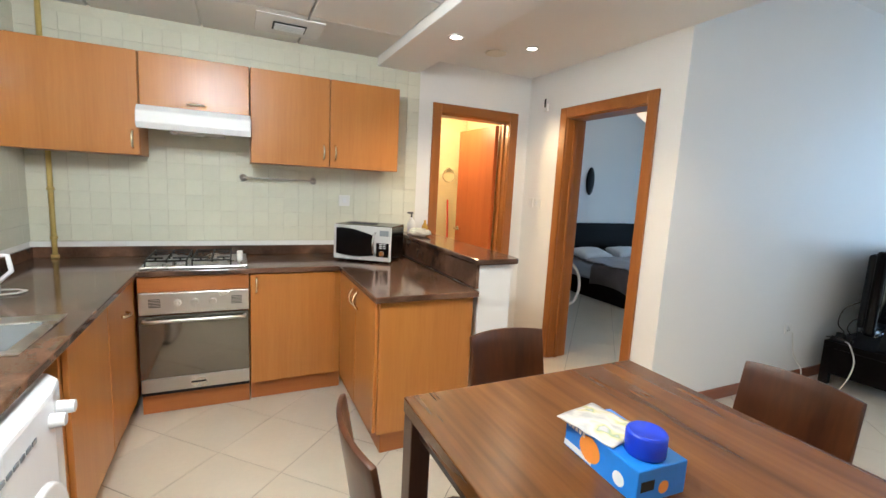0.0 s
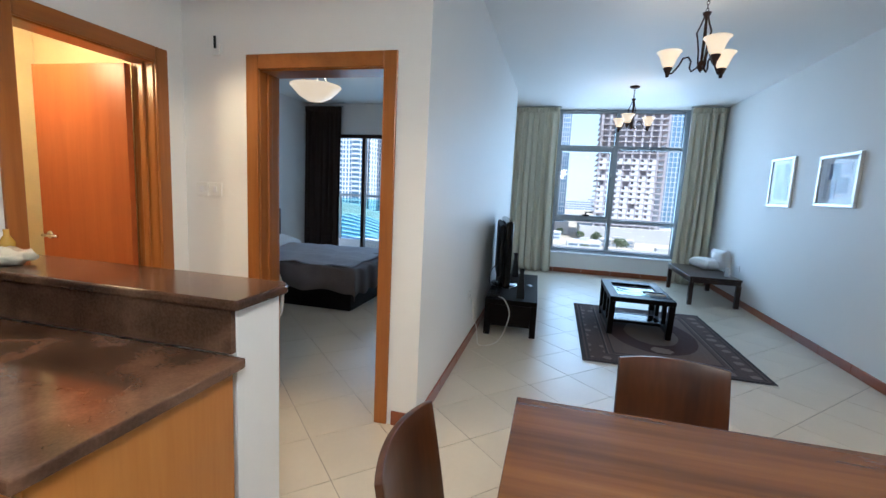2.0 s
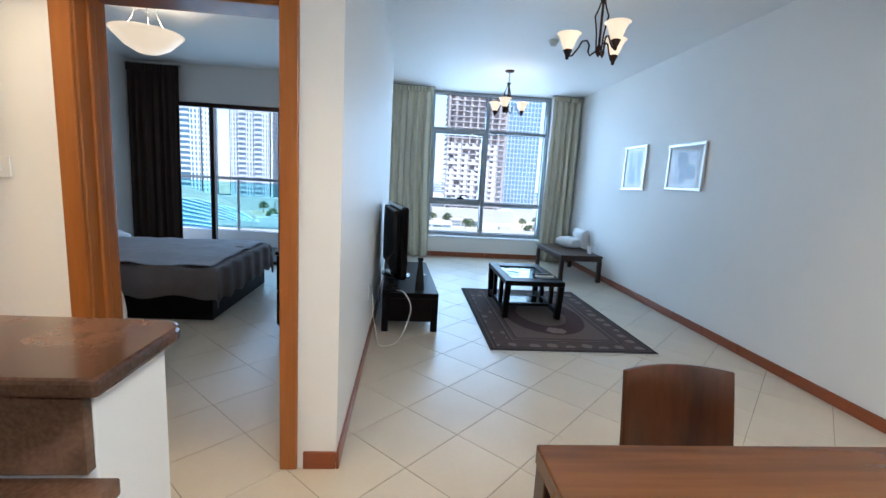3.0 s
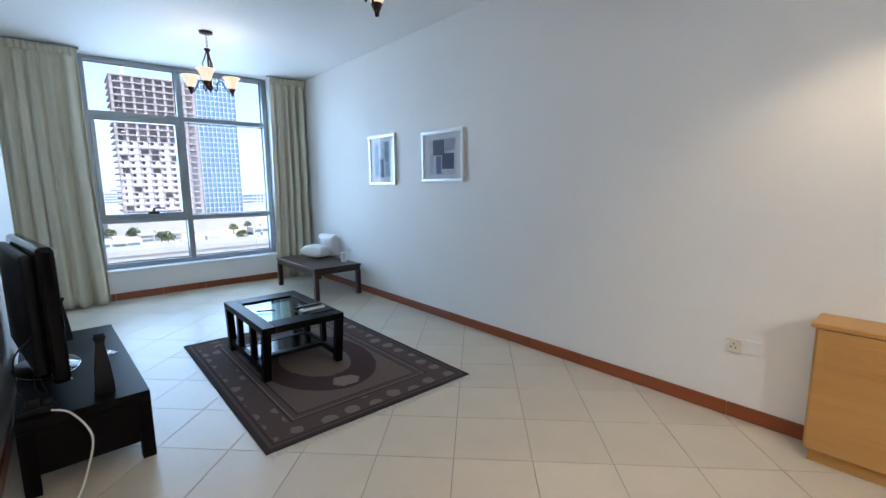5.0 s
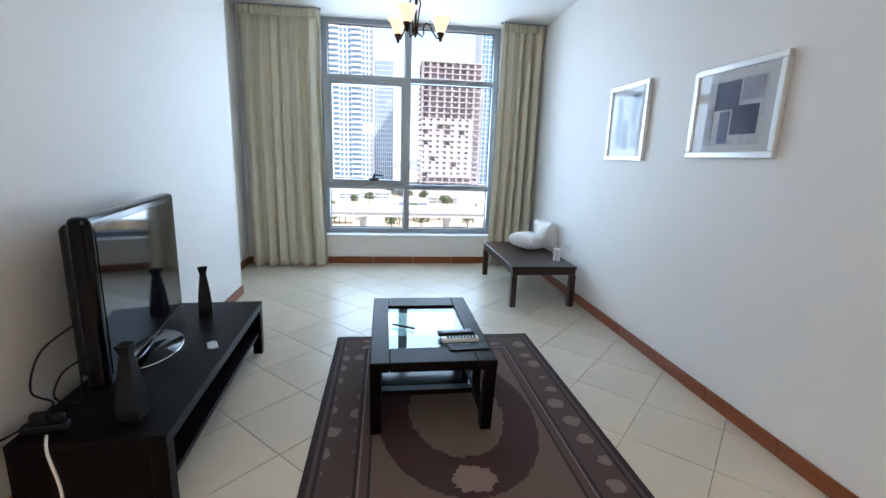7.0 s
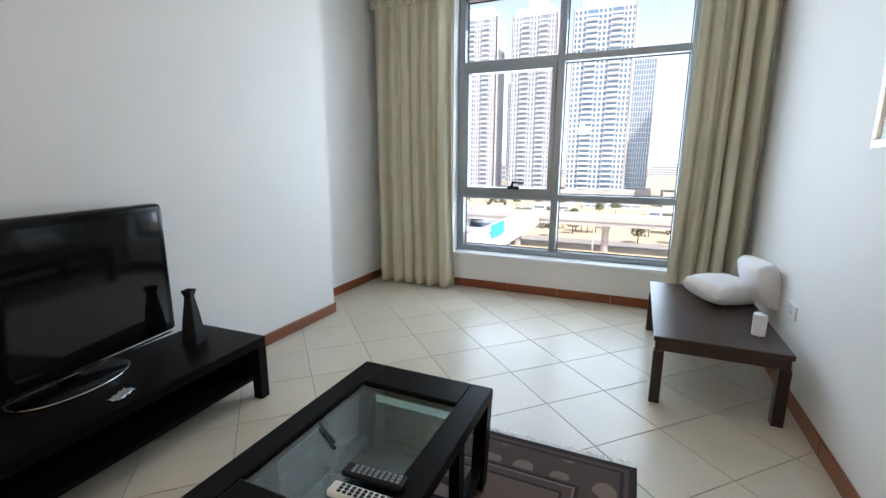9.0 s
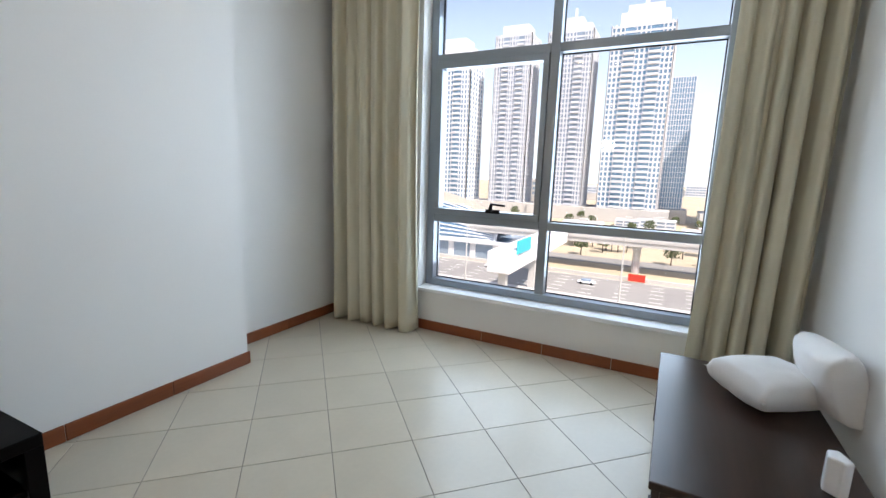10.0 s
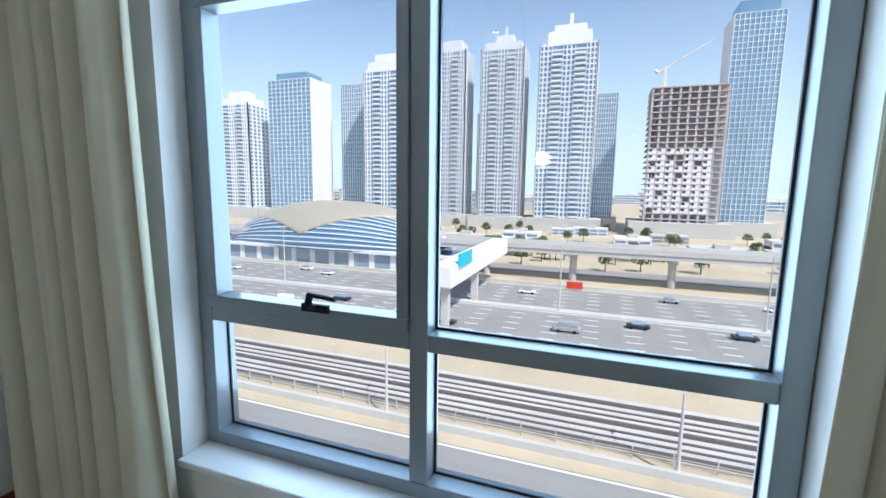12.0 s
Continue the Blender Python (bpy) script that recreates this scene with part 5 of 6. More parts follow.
Build().sheet(sheet_top, 40, 24).done("turned_back_sheet", M_SHEET, bed, 0, True, "crumpled pale grey sheet", 0.01)
cushion(pose(5.85, 5.92, 0.49, 12, 0, 4), 0.6, 0.38, 0.14, 11)
cushion(pose(6.6, 5.92, 0.49, 12, 0, -6), 0.6, 0.38, 0.14, 14)
for o in [q for q in bpy.data.objects if q.name.startswith("cushion") and q.location.x < 7]:
    o.name = "pillow"
    tagged(o, "white pillow on the unmade bed", "pillow", "pillows on the bed")
ol = thing("wall_ornament", (6.05, 6.298, 1.66), "dark oval ornament on the bedroom wall", "ornament")
o = Build().lathe([(0, 0.0), (0.08, 0.0), (0.085, 0.012), (0.05, 0.03), (0, 0.034)], seg=28, m=pose(0, 0, 0, 90, 0, 0)).done("disc", M_BLACKM, ol, 0, True)
o.scale = (1, 1, 2.6)
pl = thing("pendant_lamp", (5.58, 4.73, 2.749), "frosted glass bowl lamp on three chrome rods", "lamp")
Build().lathe([(0, 0), (0.06, 0), (0.055, -0.02), (0, -0.024)]).done("canopy", M_CHROME, pl, 0, True)
for k in range(3):
    a = 2 * math.pi * k / 3 + 0.4
    Build().rod((0.035 * math.cos(a), 0.035 * math.sin(a), -0.02), (0.17 * math.cos(a), 0.17 * math.sin(a), -0.29), 0.006).done("rod", M_CHROME, pl, 0, True)
Build().lathe([(0.0, -0.45), (0.08, -0.44), (0.17, -0.39), (0.25, -0.31), (0.275, -0.28), (0.27, -0.275), (0.24, -0.305), (0.16, -0.38), (0.07, -0.43), (0.0, -0.44)], seg=32).done("bowl", M_SHADE2, pl, 0, True, "lit frosted glass bowl")
cable("white_hose", "white flexible hose hanging by the bedroom door frame", [(3.62, 3.96, 0.92), (3.70, 3.97, 0.84), (3.80, 3.96, 0.74), (3.84, 3.96, 0.60), (3.76, 3.92, 0.48), (3.63, 3.90, 0.44)], 0.013, M_CORD, "hose")

# balcony door and balcony
bd = structure(new("door_balcony"), "dark framed sliding glass balcony door")
for lo, hi in (((3.502, 0.0), (3.56, 2.258)), ((5.79, 0.0), (5.848, 2.258)), ((5.24, 0.05), (5.30, 2.20)), ((4.3, 0.05), (4.36, 2.2)), ((3.56, 2.2), (5.79, 2.258)), ((3.56, 0.0), (5.79, 0.05))):
    Build().box((8.03, lo[0], lo[1]), (8.11, hi[0], hi[1])).done("frame", M_BRONZE, bd, 0.003)
for y0, y1 in ((3.56, 4.3), (4.36, 5.24), (5.30, 5.79)):
    p = Build().box((8.066, y0, 0.05), (8.072, y1, 2.2)).done("pane", M_GLASS, bd)
    p.visible_shadow = False
structure(Build().box((8.15, YT2 + 0.16, -0.3), (9.72, 6.6, -0.02)).done("floor_balcony", M_TILE), "tiled balcony floor")
structure(Build().box((9.6, YT2 + 0.16, -0.02), (9.72, 6.6, 0.27)).done("balcony_kerb", M_WALL), "low white balcony upstand")
br = structure(new("balcony_rail"), "grey balcony rail with glass panels")
Build().box((9.63, YT2 + 0.16, 1.18), (9.69, 6.6, 1.23)).done("handrail", M_ALU, br, 0.006)
for y in (3.3, 4.4, 5.5, 6.5):
    Build().box((9.645, y, 0.27), (9.675, y + 0.04, 1.18)).done("post", M_ALU, br)
for y in (3.345, 4.445, 5.545):
    Build().box((9.657, y, 0.32), (9.664, y + 1.05, 1.14)).done("pane", glass("balcony_glass", (0.62, 0.86, 0.9)), br).visible_shadow = False

dr = thing("dresser", (5.05, YT2 + 0.02, 0), "black-brown bedroom dresser on short legs", "dresser")
Build().box((0, 0, 0.12), (1.0, 0.42, 0.72)).done("body", M_ESP, dr, 0.004)
Build().box((-0.015, 0, 0.7205), (1.015, 0.44, 0.745)).done("top", M_ESP, dr, 0.003)
for i in range(2):
    for j in range(2):
        Build().box((0.01 + 0.495 * i, 0.42, 0.13 + 0.295 * j), (0.495 + 0.495 * i, 0.436, 0.415 + 0.295 * j)).done("drawer", M_ESP, dr, 0.003)
for x in (0.02, 0.93):
    for y in (0.02, 0.35):
        Build().box((x, y, 0), (x + 0.05, y + 0.05, 0.1195)).done("leg", M_ESP, dr, 0.002)

# ---- outside ----
G = -27.0
M_SAND = plain("pale_sand", (0.46, 0.385, 0.27), 0.95, 0, 0.14, 0.06, 1.2, 0.3)
M_ROAD = plain("sunlit_asphalt", (0.26, 0.25, 0.235), 0.85, 0, 0.10, 0.08, 3, 0.2)
M_LINE = plain("road_marking", (0.75, 0.74, 0.70), 0.7)
M_CONC = plain("pale_concrete", (0.50, 0.48, 0.45), 0.85, 0, 0.1, 0.1, 2, 0.2)
M_DCONC = plain("raw_concrete", (0.45, 0.40, 0.40), 0.9, 0, 0.2, 0.1, 1, 0.2)
# copy of raw_concrete for the recessed core, floor shade put into its colour
M_RAWD = plain("shaded_raw_concrete", (0.42, 0.39, 0.41), 0.9, 0, 0.2, 0.1, 1, 0.1)
M_TOWW = plain("white_tower_cladding", (0.70, 0.69, 0.70), 0.6, 0, 0.05, 0.05, 0.6, 0.0)
M_TOWB = plain("beige_tower_cladding", (0.60, 0.61, 0.64), 0.6, 0, 0.06, 0.05, 0.6, 0.0)
M_TOWG = plain("blue_tower_glass", (0.19, 0.33, 0.46), 0.22, 0.3, 0.15, 0.06, 0.5, 0.0)
M_TOWD = plain("dark_tower_glass", (0.30, 0.38, 0.47), 0.25, 0.2, 0.2, 0.06, 0.5, 0.0)
M_LEAF = plain("dusty_foliage", (0.075, 0.10, 0.04), 0.8, 0, 0.35, 0.6, 4, 0.3)
M_BARK = plain("bark", (0.12, 0.085, 0.06), 0.9)
M_ROOFS = plain("station_roof", (0.50, 0.44, 0.35), 0.4, 0.3, 0.06, 0.05, 0.5, 0.0)
structure(Build().box((-3000, -4500, G - 1), (4800, 4500, G)).done("ground", M_SAND), "pale sandy ground reaching the horizon")
for i, (x0, x1) in enumerate(((30, 51.5), (87, 137), (160, 172))):
    structure(Build().box((x0, -900, G + 0.01), (x1, 900, G + 0.06)).done("road", M_ROAD), "sunlit grey asphalt road")
b = Build()
for x in (38, 46):
    for k in range(-30, 60):
        b.box((x - 0.12, k * 9, G + 0.061), (x + 0.12, k * 9 + 3.5, G + 0.075))
for x in (91, 95, 99, 103, 107, 117, 121, 125, 129, 133):
    for k in range(-22, 45):
        b.box((x - 0.15, k * 8, G + 0.061), (x + 0.15, k * 8 + 3, G + 0.075))
for x in (51.1, 87.6, 110.0, 114.0, 136.4):
    b.box((x - 0.15, -500, G + 0.061), (x + 0.15, 800, G + 0.075))
tagged(b.done("lane_marking", M_LINE), "white lane markings on the roads", "road marking", "", "stuff")
b = Build().box((110.6, -500, G + 0.06), (113.4, 800, G + 0.35)).box((53.6, -500, G), (54.2, 800, G + 0.9)).box((138, -500, G), (138.8, 800, G + 1.0))
structure(b.done("kerb", M_CONC), "pale concrete barriers along the roads")
# tram track
structure(Build().box((57, -500, G + 0.01), (69.5, 800, G + 0.25)).done("track_bed", M_CONC), "pale concrete track bed")
b = Build()
for x in (59.2, 60.7, 64.2, 65.7):
    b.box((x - 0.16, -500, G + 0.25), (x + 0.16, 800, G + 0.42))
for x in (57.4, 62.4, 67.4):
    b.box((x - 0.3, -500, G + 0.25), (x + 0.3, 800, G + 0.6))
tagged(b.done("rail_track", plain("rail_steel", (0.16, 0.13, 0.115), 0.5, 0.4)), "dark steel rails on the track bed", "rails", "", "stuff")
b = Build()
for k in range(-40, 110):
    b.box((56.2, k * 4, G), (56.3, k * 4 + 0.12, G + 1.7)).box((77.6, k * 4, G), (77.7, k * 4 + 0.12, G + 1.9))
for z in (0.9, 1.6):
    b.box((56.22, -160, G + z), (56.28, 440, G + z + 0.07))
tagged(b.done("track_fence", M_CONC), "pale post and rail fences beside the track", "fence", "", "stuff")


# added emissive ring: haze painted as a pale glow that fades with height
mh, ns, ln, bs = nodes_of("painted_haze_glow")
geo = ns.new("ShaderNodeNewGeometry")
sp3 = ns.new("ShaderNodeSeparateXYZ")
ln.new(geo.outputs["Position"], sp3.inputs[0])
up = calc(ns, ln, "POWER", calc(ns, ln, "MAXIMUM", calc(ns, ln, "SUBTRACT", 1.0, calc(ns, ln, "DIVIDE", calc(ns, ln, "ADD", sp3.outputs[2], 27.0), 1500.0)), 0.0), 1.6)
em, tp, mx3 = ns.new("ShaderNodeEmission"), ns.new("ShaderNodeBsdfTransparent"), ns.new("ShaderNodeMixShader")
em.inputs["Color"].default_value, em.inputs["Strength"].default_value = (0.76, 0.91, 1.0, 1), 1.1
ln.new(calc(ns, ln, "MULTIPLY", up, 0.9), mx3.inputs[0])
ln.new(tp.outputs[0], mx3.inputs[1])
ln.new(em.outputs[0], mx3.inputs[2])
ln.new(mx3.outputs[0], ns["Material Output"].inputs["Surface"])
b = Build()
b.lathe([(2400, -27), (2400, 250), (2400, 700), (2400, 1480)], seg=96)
hz = structure(b.done("backdrop", mh, None, 0, True), "glowing cylinder imitating pale haze low over the horizon")
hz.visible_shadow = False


def lamp_post(x, y, h, arm):
    p = thing("street_lamp", (x, y, G), "tall white street lamp with arm", "street lamp", "street lamps")
    Build().rod((0, 0, 0), (0, 0, h), 0.22, 0.12, 8).rod((0, 0, 0), (0, 0, 0.8), 0.4, 0.4, 8).done("pole", M_CONC, p)
    b = Build()
    for s in ((1, -1) if arm == 2 else (1,)):
        b.rod((0, 0, h - 0.1), (s * 2.2, 0, h + 0.6), 0.08, 0.06, 6).box((s * 2.2 - 0.5, -0.15, h + 0.5), (s * 2.2 + 0.5, 0.15, h + 0.7))
    b.done("arm", M_CONC, p)


for y in (24.5, 60, -8):
    lamp_post(54.3, y, 9, 1)
for y in (9, 48, 88, -32):
    lamp_post(112, y, 16, 2)

# viaduct
via = thing("metro_viaduct", (152, 0, G), "pale concrete railway viaduct on round piers", "viaduct")
Build().box((-5, -600, 8.6), (5, 800, 10.0)).box((-5.3, -600, 10.0), (-4.8, 800, 11.6)).box((4.8, -600, 10.0), (5.3, 800, 11.6)).done("deck", M_CONC, via)
for k in range(-10, 22):
    y = 8.5 + 28 * k
    Build().rod((-1, y, 0), (-1, y, 7.2), 1.1, None, 12).box((-3.5, y - 1.2, 7.2), (3.5, y + 1.2, 8.6)).done("pier", M_CONC, via)
    Build().rod((-1, y, 0.05), (-1, y, 3.8), 1.15, None, 12).done("dark_pier_base", M_DCONC, via)
# station shell
stn = thing("metro_station", (158, 100, G), "curved beige shell roof of a railway station", "station")


def shell_at(t, a, k=1.0):
    """A point of the shell: t from -1 to 1 along it, a from 0 at the front foot over the top to pi."""
    f = max(0.0, 1 - abs(t) ** 2.2)
    return (-(9 + 9 * f) * k * math.cos(a), t * 46, 5.5 + (5 + 12.5 * f ** 0.8) * k * math.sin(a))


def edge_angle(t):
    return 0.30 + 1.0 * min(1.0, abs(t - 0.12)) ** 0.9


Build().sheet(lambda u, v: shell_at(2 * v - 1, math.pi * u, 0.97), 24, 40).done("glazing", M_TOWG, stn, 0, True, "blue glass under the shell roof", 0.3)
Build().sheet(lambda u, v: shell_at(2 * v - 1, edge_angle(2 * v - 1) * (1 - u) + (math.pi - edge_angle(2 * v - 1)) * u), 24, 48).done("roof", M_ROOFS, stn, 0, True, "beige curved roof skin", 0.5)
b = Build()
for i in range(11):
    an = 0.05 + 0.105 * i
    ok = [k / 60 for k in range(-60, 61) if edge_angle(k / 60) > an]
    for run in ([q for q in ok if q < 0.12], [q for q in ok if q > 0.12]):
        if len(run) > 2:
            b.tube([shell_at(q, an) for q in run], 0.28, 4)
b.done("louvre_band", M_TOWW, stn)
Build().tube([shell_at(-1, math.pi * k / 20, 1.03) for k in range(21)], 0.7, 6).tube([shell_at(1, math.pi * k / 20, 1.03) for k in range(21)], 0.7, 6).done("end_rim", M_TOWW, stn)
Build().box((-15, -60, 0), (15, 60, 5.6)).done("podium", M_TOWD, stn)
b = Build()
for k in range(14):
    b.box((-15.3, -58 + 8.3 * k, 0), (-15.0, -56 + 8.3 * k, 5.4))
b.box((-16.5, -60, 5.2), (-14.5, 60, 6.2)).done("podium_column", M_TOWW, stn)
# footbridge end with sign
fb = thing("footbridge", (89, 31, G), "white enclosed footbridge with teal sign panel", "footbridge")
Build().box((0, -3, 8.5), (54, 2, 13.0)).done("deck", M_TOWW, fb, 0.3)
Build().box((2, -1.6, 0), (3.5, 0, 8.5)).box((24, -1.6, 0), (25.5, 0, 8.5)).done("pier", M_CONC, fb)
Build().box((4, -3.4, 12.2), (13, -3.0, 15.0)).done("sign_panel", M_TEAL, fb)


def car(x, y, c, van=False):
    r = thing("car", (x, y, G + 0.06), ("parked-looking van on the highway" if van else "car on the highway lanes"), "car", "cars on the highway")
    L3, h1, h2 = (5.4, 1.2, 2.3) if van else (4.6, 0.85, 1.42)
    Build().box((-0.9, -L3 / 2, 0.3), (0.9, L3 / 2, h1)).done("body", c, r, 0.18)
    Build().box((-0.8, -L3 * (0.42 if van else 0.25), h1 - 0.02), (0.8, L3 * 0.3, h2)).done("cabin", M_TOWD if not van else c, r, 0.2)
    for sx in (-0.85, 0.85):
        for sy in (-0.3, 0.3):
            Build().rod((sx - 0.1, sy * L3, 0.33), (sx + 0.1, sy * L3, 0.33), 0.33, None, 12).done("wheel", M_BLACKM, r)


M_CARW, M_CARD, M_CARS = plain("white_car_paint", (0.75, 0.75, 0.75), 0.25), plain("dark_car_paint", (0.03, 0.035, 0.045), 0.25), plain("silver_car_paint", (0.42, 0.43, 0.45), 0.3, 0.4)
rnd = random.Random(12)
for k in range(26):
    x = rnd.choice((93, 97, 101, 105, 119, 123, 127, 131))
    car(x, -60 + 11 * k + rnd.uniform(-3, 3), rnd.choice((M_CARW, M_CARD, M_CARS, M_CARW)), k % 6 == 0)
# flat red panel on made-up posts, in place of a red lorry
hb = thing("billboard", (136, 7, G), "red panel standing in for a lorry beside the highway", "hoarding")
Build().box((-0.2, -2.2, 0.5), (0.2, 2.2, 2.5)).done("panel", M_RED, hb)
Build().box((-0.1, -2.0, 0), (0.1, -1.8, 0.5)).box((-0.1, 1.8, 0), (0.1, 2.0, 0.5)).done("post", M_CONC, hb)


def tower(x, y, w, d, top, kind, label, floors, crown=()):
    """A high-rise: glass core, a slab at every floor, wall piers, balconies and a stepped crown."""
    hgt = top - G
    t = thing("tower_block", (x, y, G), label, "tower", "towers across the highway")
    skin, core = {"white": (M_TOWW, M_TOWG), "beige": (M_TOWB, M_TOWD), "glass": (M_TOWG, M_TOWG), "raw": (M_DCONC, M_RAWD)}[kind]
    n = floors
    f = hgt / n
    rc = 4.0 if kind == "raw" else 0.7
    Build().box((-d / 2 + rc, -w / 2 + rc, 0), (d / 2 - rc, w / 2 - rc, hgt - 0.3)).done("core", core, t)
    b = Build()
    if kind == "glass":
        for i in range(n + 1):
            b.box((-d / 2 + 0.5, -w / 2 + 0.5, i * f - 0.2), (d / 2 - 0.5, w / 2 - 0.5, i * f + 0.2))
        for k in range(11):
            y0 = -w / 2 + (w - 0.8) * k / 10
            b.box((-d / 2 + 0.3, y0 + 0.2, 0), (d / 2 - 0.3, y0 + 0.6, hgt))
        b.done("mullion_grid", M_TOWW, t)
    elif kind == "raw":
        for i in range(n + 1):
            b.box((-d / 2, -w / 2, i * f - 0.45), (d / 2, w / 2, i * f + 0.25))
        for k in range(9):
            y0 = -w / 2 + (w - 1.4) * k / 8
            b.box((-d / 2 + 0.4, y0, 0), (-d / 2 + 1.6, y0 + 1.4, hgt))
        b.done("frame", M_DCONC, t)
        b, rr2 = Build(), random.Random(5)
        for i in range(4, int(n * 0.62)):
            for k in range(8):
                y0 = -w / 2 + 1.4 + (w - 1.4) * k / 8
                if k > 0 and rr2.random() > 0.1:
                    b.box((-d / 2 + 0.1, y0, i * f + 0.25), (-d / 2 + 0.5, y0 + (w / 8) * 0.42, (i + 1) * f - 0.45))
                    b.box((-d / 2 + 0.1, y0 + (w / 8) * 0.42, i * f + 0.25), (-d / 2 + 0.5, y0 + (w / 8) * 0.85, i * f + f * 0.42))
        b.done("white_infill", M_TOWW, t)
    else:
        bays = [(-0.5, -0.30), (-0.12, 0.10), (0.28, 0.5)]
        for i in range(n + 1):
            b.box((-d / 2 + 0.4, -w / 2 + 0.4, i * f - 0.55), (d / 2 - 0.4, w / 2 - 0.4, i * f + 0.5))
        for a, c in bays:
            m = 4
            for k in range(m):
                y0 = w * (a + (c - a) * k / (m - 1))
                b.box((-d / 2, y0 - 0.42 if k else y0, 0), (-d / 2 + 1.3, y0 + 0.42 if k < m - 1 else y0, hgt + 1.5))
        for k in range(6):
            x0 = -d / 2 + (d - 1.4) * k / 5
            b.box((x0, -w / 2, 0), (x0 + 1.4, -w / 2 + 0.8, hgt + 1)).box((x0, w / 2 - 0.8, 0), (x0 + 1.4, w / 2, hgt + 1))
        b.done("cladding", skin, t)
        b = Build()
        for i in range(2, n - 1):
            for a in (-0.21, 0.19):
                b.box((-d / 2 - 1.3, w * a - w * 0.085, i * f - 0.25), (-d / 2 + 0.8, w * a + w * 0.085, i * f)).box((-d / 2 - 1.3, w * a - w * 0.085, i * f), (-d / 2 - 1.1, w * a + w * 0.085, i * f + 1.0))
        b.done("balcony", skin, t)
    b = Build().box((-d * 0.7, -w * 0.7, 0), (d * 0.6, w * 0.7, 9))
    b.done("podium", M_CONC, t)
    for j, (cw, ch) in enumerate(crown):
        base = hgt + sum(c[1] for c in crown[:j])
        Build().box((-d * cw / 2, -w * cw / 2, base), (d * cw / 2, w * cw / 2, base + ch)).done("crown", skin, t)
    return t


tower(330, 312, 36, 26, 71, "white", "white and blue glass residential tower", 30, ((0.8, 6), (0.5, 6)))
tower(335, 253, 44, 30, 89, "glass", "blue glass office tower with curved edge", 34, ((0.7, 6),))
tower(345, 202, 22, 20, 85, "glass", "slim teal glass tower", 31)
tower(325, 159, 36, 26, 87, "white", "white banded residential tower with rounded crown", 33, ((0.85, 7), (0.6, 6)))
tower(330, 112, 27, 22, 98, "beige", "beige residential tower with balconies", 38, ((0.7, 8),))
tower(330, 72, 30, 24, 96, "beige", "beige residential tower with balconies and spire", 38, ((0.85, 5), (0.4, 6), (0.05, 7)))
tower(330, 28, 37, 26, 95, "white", "white residential tower with dark glass centre and stepped crown", 37, ((0.75, 9), (0.55, 5), (0.06, 9)))
tower(352, 3, 16, 20, 68, "glass", "pale blue glass tower behind", 28)
tower(330, -44, 42, 30, 64, "raw", "unfinished concrete tower under construction", 25)
tower(352, -82, 28, 26, 110, "glass", "tall blue glass tower", 40, ((0.75, 8),))
tower(420, 108, 16, 16, 70, "glass", "distant pale glass tower", 30)
tower(460, 330, 30, 30, 40, "white", "distant white residential block", 18)
tower(560, -150, 60, 30, -8, "white", "distant low white block", 5)
tower(620, 120, 80, 30, -10, "beige", "distant low beige block", 5)


def low_building(x, y, w, d, h, skin, storeys):
    """A flat-roofed low block: plinth, floor slabs, glazed bands between piers, parapet and roof plant."""
    t = thing("low_building", (x, y, G), "pale flat-roofed low building across the highway", "building", "low buildings across the highway")
    f = h / storeys
    Build().box((-d / 2 + 0.5, -w / 2 + 0.5, 0), (d / 2 - 0.5, w / 2 - 0.5, h)).done("glazing", M_TOWD, t)
    b = Build()
    for i in range(storeys + 1):
        b.box((-d / 2, -w / 2, i * f - 0.1), (d / 2, w / 2, i * f + f * 0.38))
    b.done("floor_band", skin, t)
    b = Build()
    n = max(3, int(w / 5))
    for k in range(n + 1):
        y0 = -w / 2 + (w - 0.8) * k / n
        b.box((-d / 2 + 0.15, y0, 0), (d / 2 - 0.15, y0 + 0.8, h))
    b.done("pier", skin, t)
    Build().box((-d * 0.2, -w * 0.15, h + f * 0.38), (d * 0.1, w * 0.1, h + f * 0.38 + 1.6)).done("roof_plant", M_CONC, t)


rnd = random.Random(31)
for k in range(20):
    low_building(rnd.uniform(215, 300), -150 + 17 * k + rnd.uniform(-5, 5), rnd.uniform(10, 24), rnd.uniform(9, 18), rnd.uniform(3.5, 7.5), rnd.choice((M_TOWW, M_CONC, M_TOWB)), 2)
for k in range(26):
    low_building(rnd.uniform(480, 1300), -620 + 48 * k + rnd.uniform(-18, 18), rnd.uniform(24, 70), rnd.uniform(15, 30), rnd.uniform(9, 24), rnd.choice((M_TOWW, M_CONC, M_TOWB)), 4)
# tower crane
cr = thing("tower_crane", (330, -31, 64), "yellow tower crane on the unfinished tower", "crane")
Build().box((-0.8, -0.8, 0), (0.8, 0.8, 14)).done("mast", M_CREAMP, cr)
Build().rod((0, 4, 12), (0, -26, 30), 0.6, 0.3, 6).rod((0, 4, 12), (0, 6, 14), 1.2, 1.0, 6).done("jib", M_CREAMP, cr)


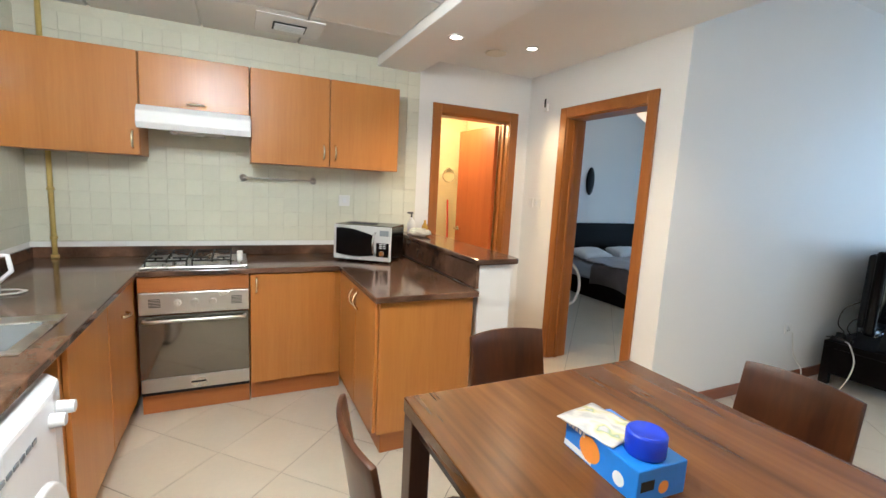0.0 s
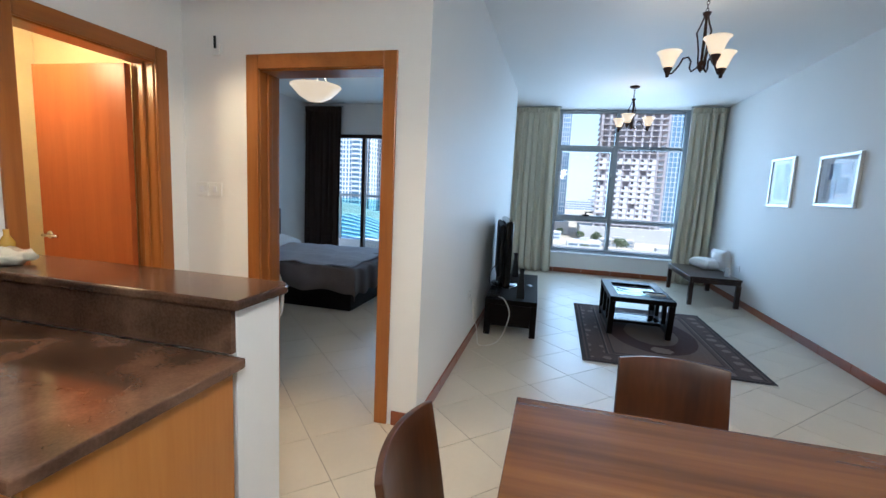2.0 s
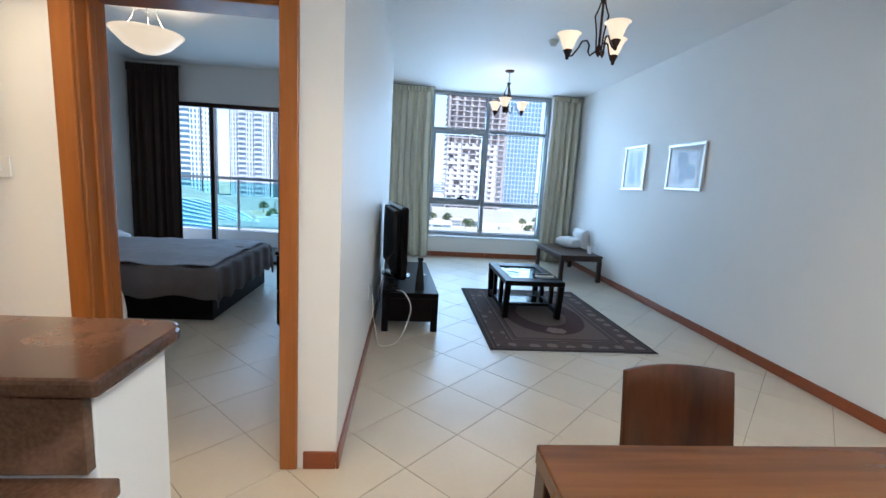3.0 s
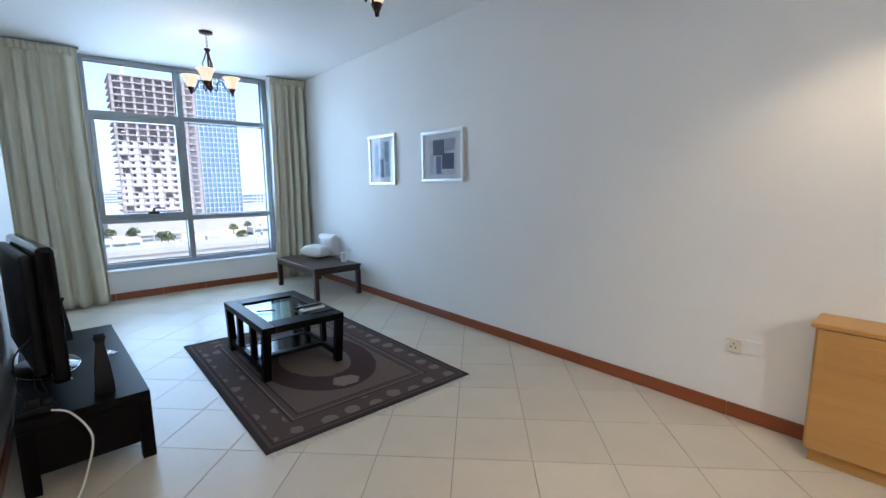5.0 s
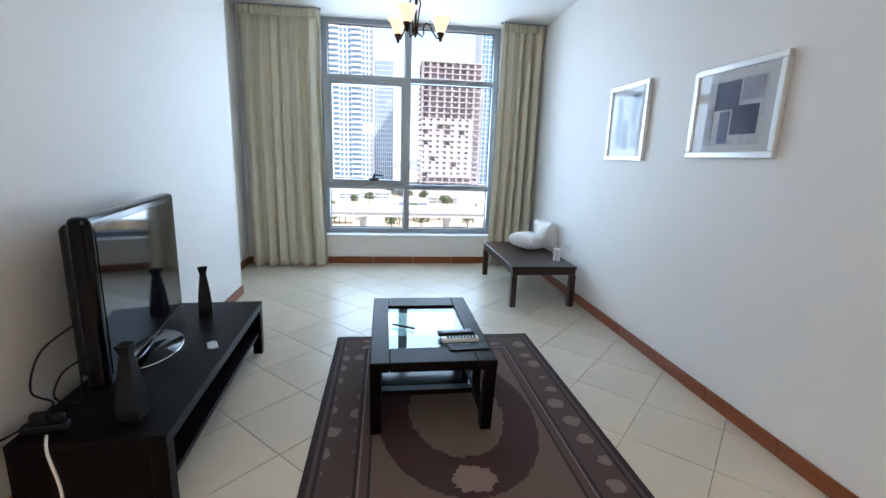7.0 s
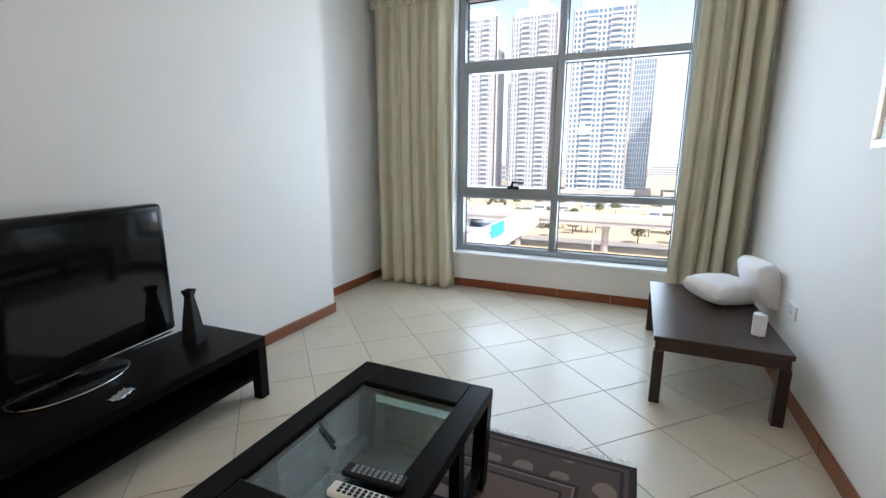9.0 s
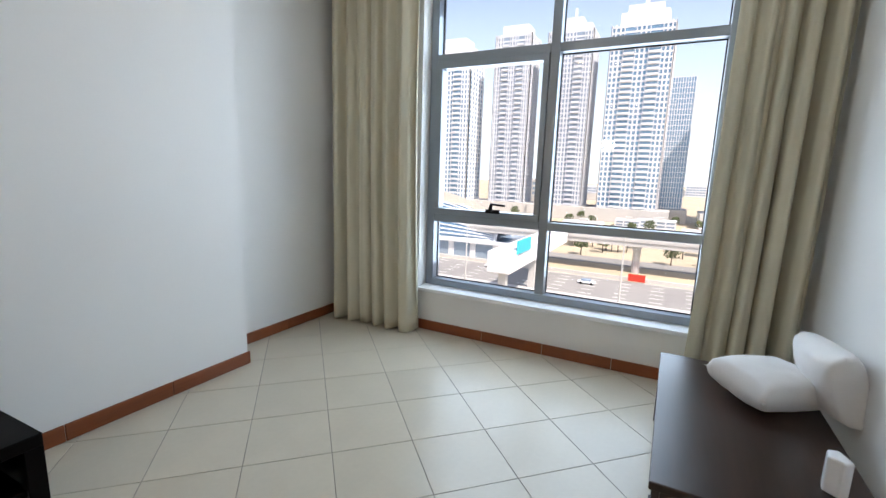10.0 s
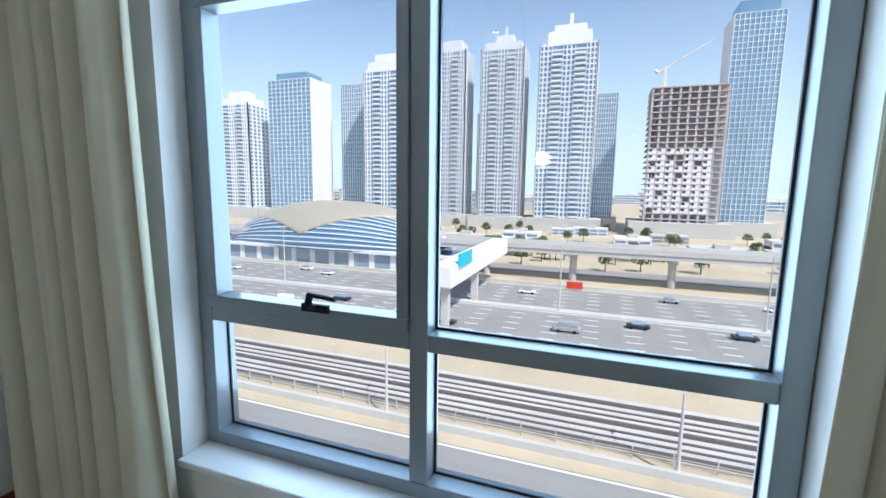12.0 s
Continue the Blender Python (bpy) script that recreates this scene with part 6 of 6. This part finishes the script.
def tree(x, y, h, seed):
    rnd2 = random.Random(seed)
    t = thing("tree", (x, y, G), "dusty green roadside tree", "tree", "roadside trees")
    b = Build().rod((0, 0, 0), (0.1, 0.1, h * 0.5), 0.25, 0.14, 7)
    for k in range(4):
        a = k * 1.6 + rnd2.random()
        b.rod((0.1, 0.1, h * 0.4), (1.2 * math.cos(a), 1.2 * math.sin(a), h * 0.75), 0.1, 0.04, 5)
    b.done("trunk", M_BARK, t)
    b = Build()
    for k in range(130):
        a, r, z = rnd2.uniform(0, 6.28), h * 0.42 * math.sqrt(rnd2.random()), h * (0.45 + 0.55 * rnd2.random())
        r *= 1.1 - 0.6 * abs(z / h - 0.65) / 0.4
        s = h * rnd2.uniform(0.04, 0.08)
        m = Matrix.Translation((r * math.cos(a), r * math.sin(a), z)) @ Euler((rnd2.uniform(0, 3), rnd2.uniform(0, 3), 0)).to_matrix().to_4x4() @ Matrix.Diagonal((s, s, s * 0.4, 1))
        bmesh.ops.create_icosphere(b.bm, subdivisions=1, radius=1, matrix=m)
    b.done("crown", M_LEAF, t)
    return t


protos = [tree(190, 20, 6, 1), tree(200, -12, 7.5, 2), tree(195, 47, 6.5, 3)]
rnd = random.Random(77)
for k in range(120):
    copy_thing(protos[k % 3], pose(rnd.uniform(166, 208) if k % 2 else rnd.uniform(178, 312), rnd.uniform(-130, 200), G, 0, 0, rnd.uniform(0, 360)))

# ---- tiles of wall and floor ----
TP = 0.105
kw = bpy.data.objects["wall_north"]
structure(Build().box((XL + 0.001, YK - 0.004, ZC + 0.10), (2.318, YK - 0.0005, HG + 0.02)).done("wall_tile_bed", M_WGROUT), "pale grout behind the kitchen wall tiles")
tm = Build().box((-0.0518, -0.006, -0.0518), (0.0518, 0, 0.0518)).done("wall_tile", M_WTILE, kw, 0.0015, seg=1).data
keep = bpy.data.objects["wall_tile"]
bv = keep.modifiers[0]
dg = bpy.context.evaluated_depsgraph_get()
tm2 = bpy.data.meshes.new_from_object(keep.evaluated_get(dg))
bpy.data.objects.remove(keep)
for i in range(24):
    for j in range(14):
        x, z = XL + 0.053 + TP * i, ZC + 0.155 + TP * j
        if x > 2.27 or z > HG - 0.02 or (x < 2.0 and 1.60 < z < 2.08):
            continue
        o = new("wall_tile", tm2)
        o.parent = kw
        o.location = (x, YK - 0.004, z)
structure(Build().box((XL + 0.0005, 1.2, ZC + 0.10), (XL + 0.004, YK - 0.005, HG)).done("wall_tile_bed_west", M_WGROUT), "pale grout behind the side wall tiles")
b = Build()
for i in range(30):
    for j in range(14):
        y, z = YK - 0.06 - TP * i, ZC + 0.155 + TP * j
        if z < HG - 0.02:
            b.box((XL + 0.004, y - 0.0518, z - 0.0518), (XL + 0.0095, y + 0.0518, z + 0.0518))
tagged(b.done("side_wall_tiles", M_WTILE, bpy.data.objects["wall_west"]), "cream square wall tiles", "", "", "stuff")

HD = 0.2855
half = HD * 2 / math.sqrt(2) / 2 - 0.0017
fb2 = Build().box((-half, -half, -0.0038), (half, half, 0.0)).done("floor_tile", M_TILE, FLOOR, 0.0012, seg=1)
dg = bpy.context.evaluated_depsgraph_get()
fm = bpy.data.meshes.new_from_object(fb2.evaluated_get(dg))
bpy.data.objects.remove(fb2)
rest = Build()
for i in range(-8, 36):
    for j in range(-18, 14):
        if (i + j) % 2 == 0:
            continue
        x, y = 1.135 + HD * i, 3.585 + HD * j
        inside = XL - 0.3 < x < XW + 0.3 and YS - 0.3 < y < YT2 + 0.3 and (y < YT + 0.1 or x < XB + 0.2 or x > 8.0)
        kitchen = XL - 0.3 < x < XB + 0.2 and y <= YK + 0.2
        if not (inside or kitchen):
            if XB < x < 8.2 and YT2 - 0.3 < y < 6.6:
                rest.box((-half, -half, -0.0038), (half, half, 0.0), pose(x, y, 0, 0, 0, 45))
            continue
        if x < 0.2 and y < 2.9 or x < 0.1:
            rest.box((-half, -half, -0.0038), (half, half, 0.0), pose(x, y, 0, 0, 0, 45))
            continue
        o = new("floor_tile", fm)
        o.parent = FLOOR
        o.matrix_basis = pose(x, y, 0, 0, 0, 45)
tagged(rest.done("outer_floor_tiles", M_TILE, FLOOR), "cream floor tiles laid diagonally", "", "", "stuff")
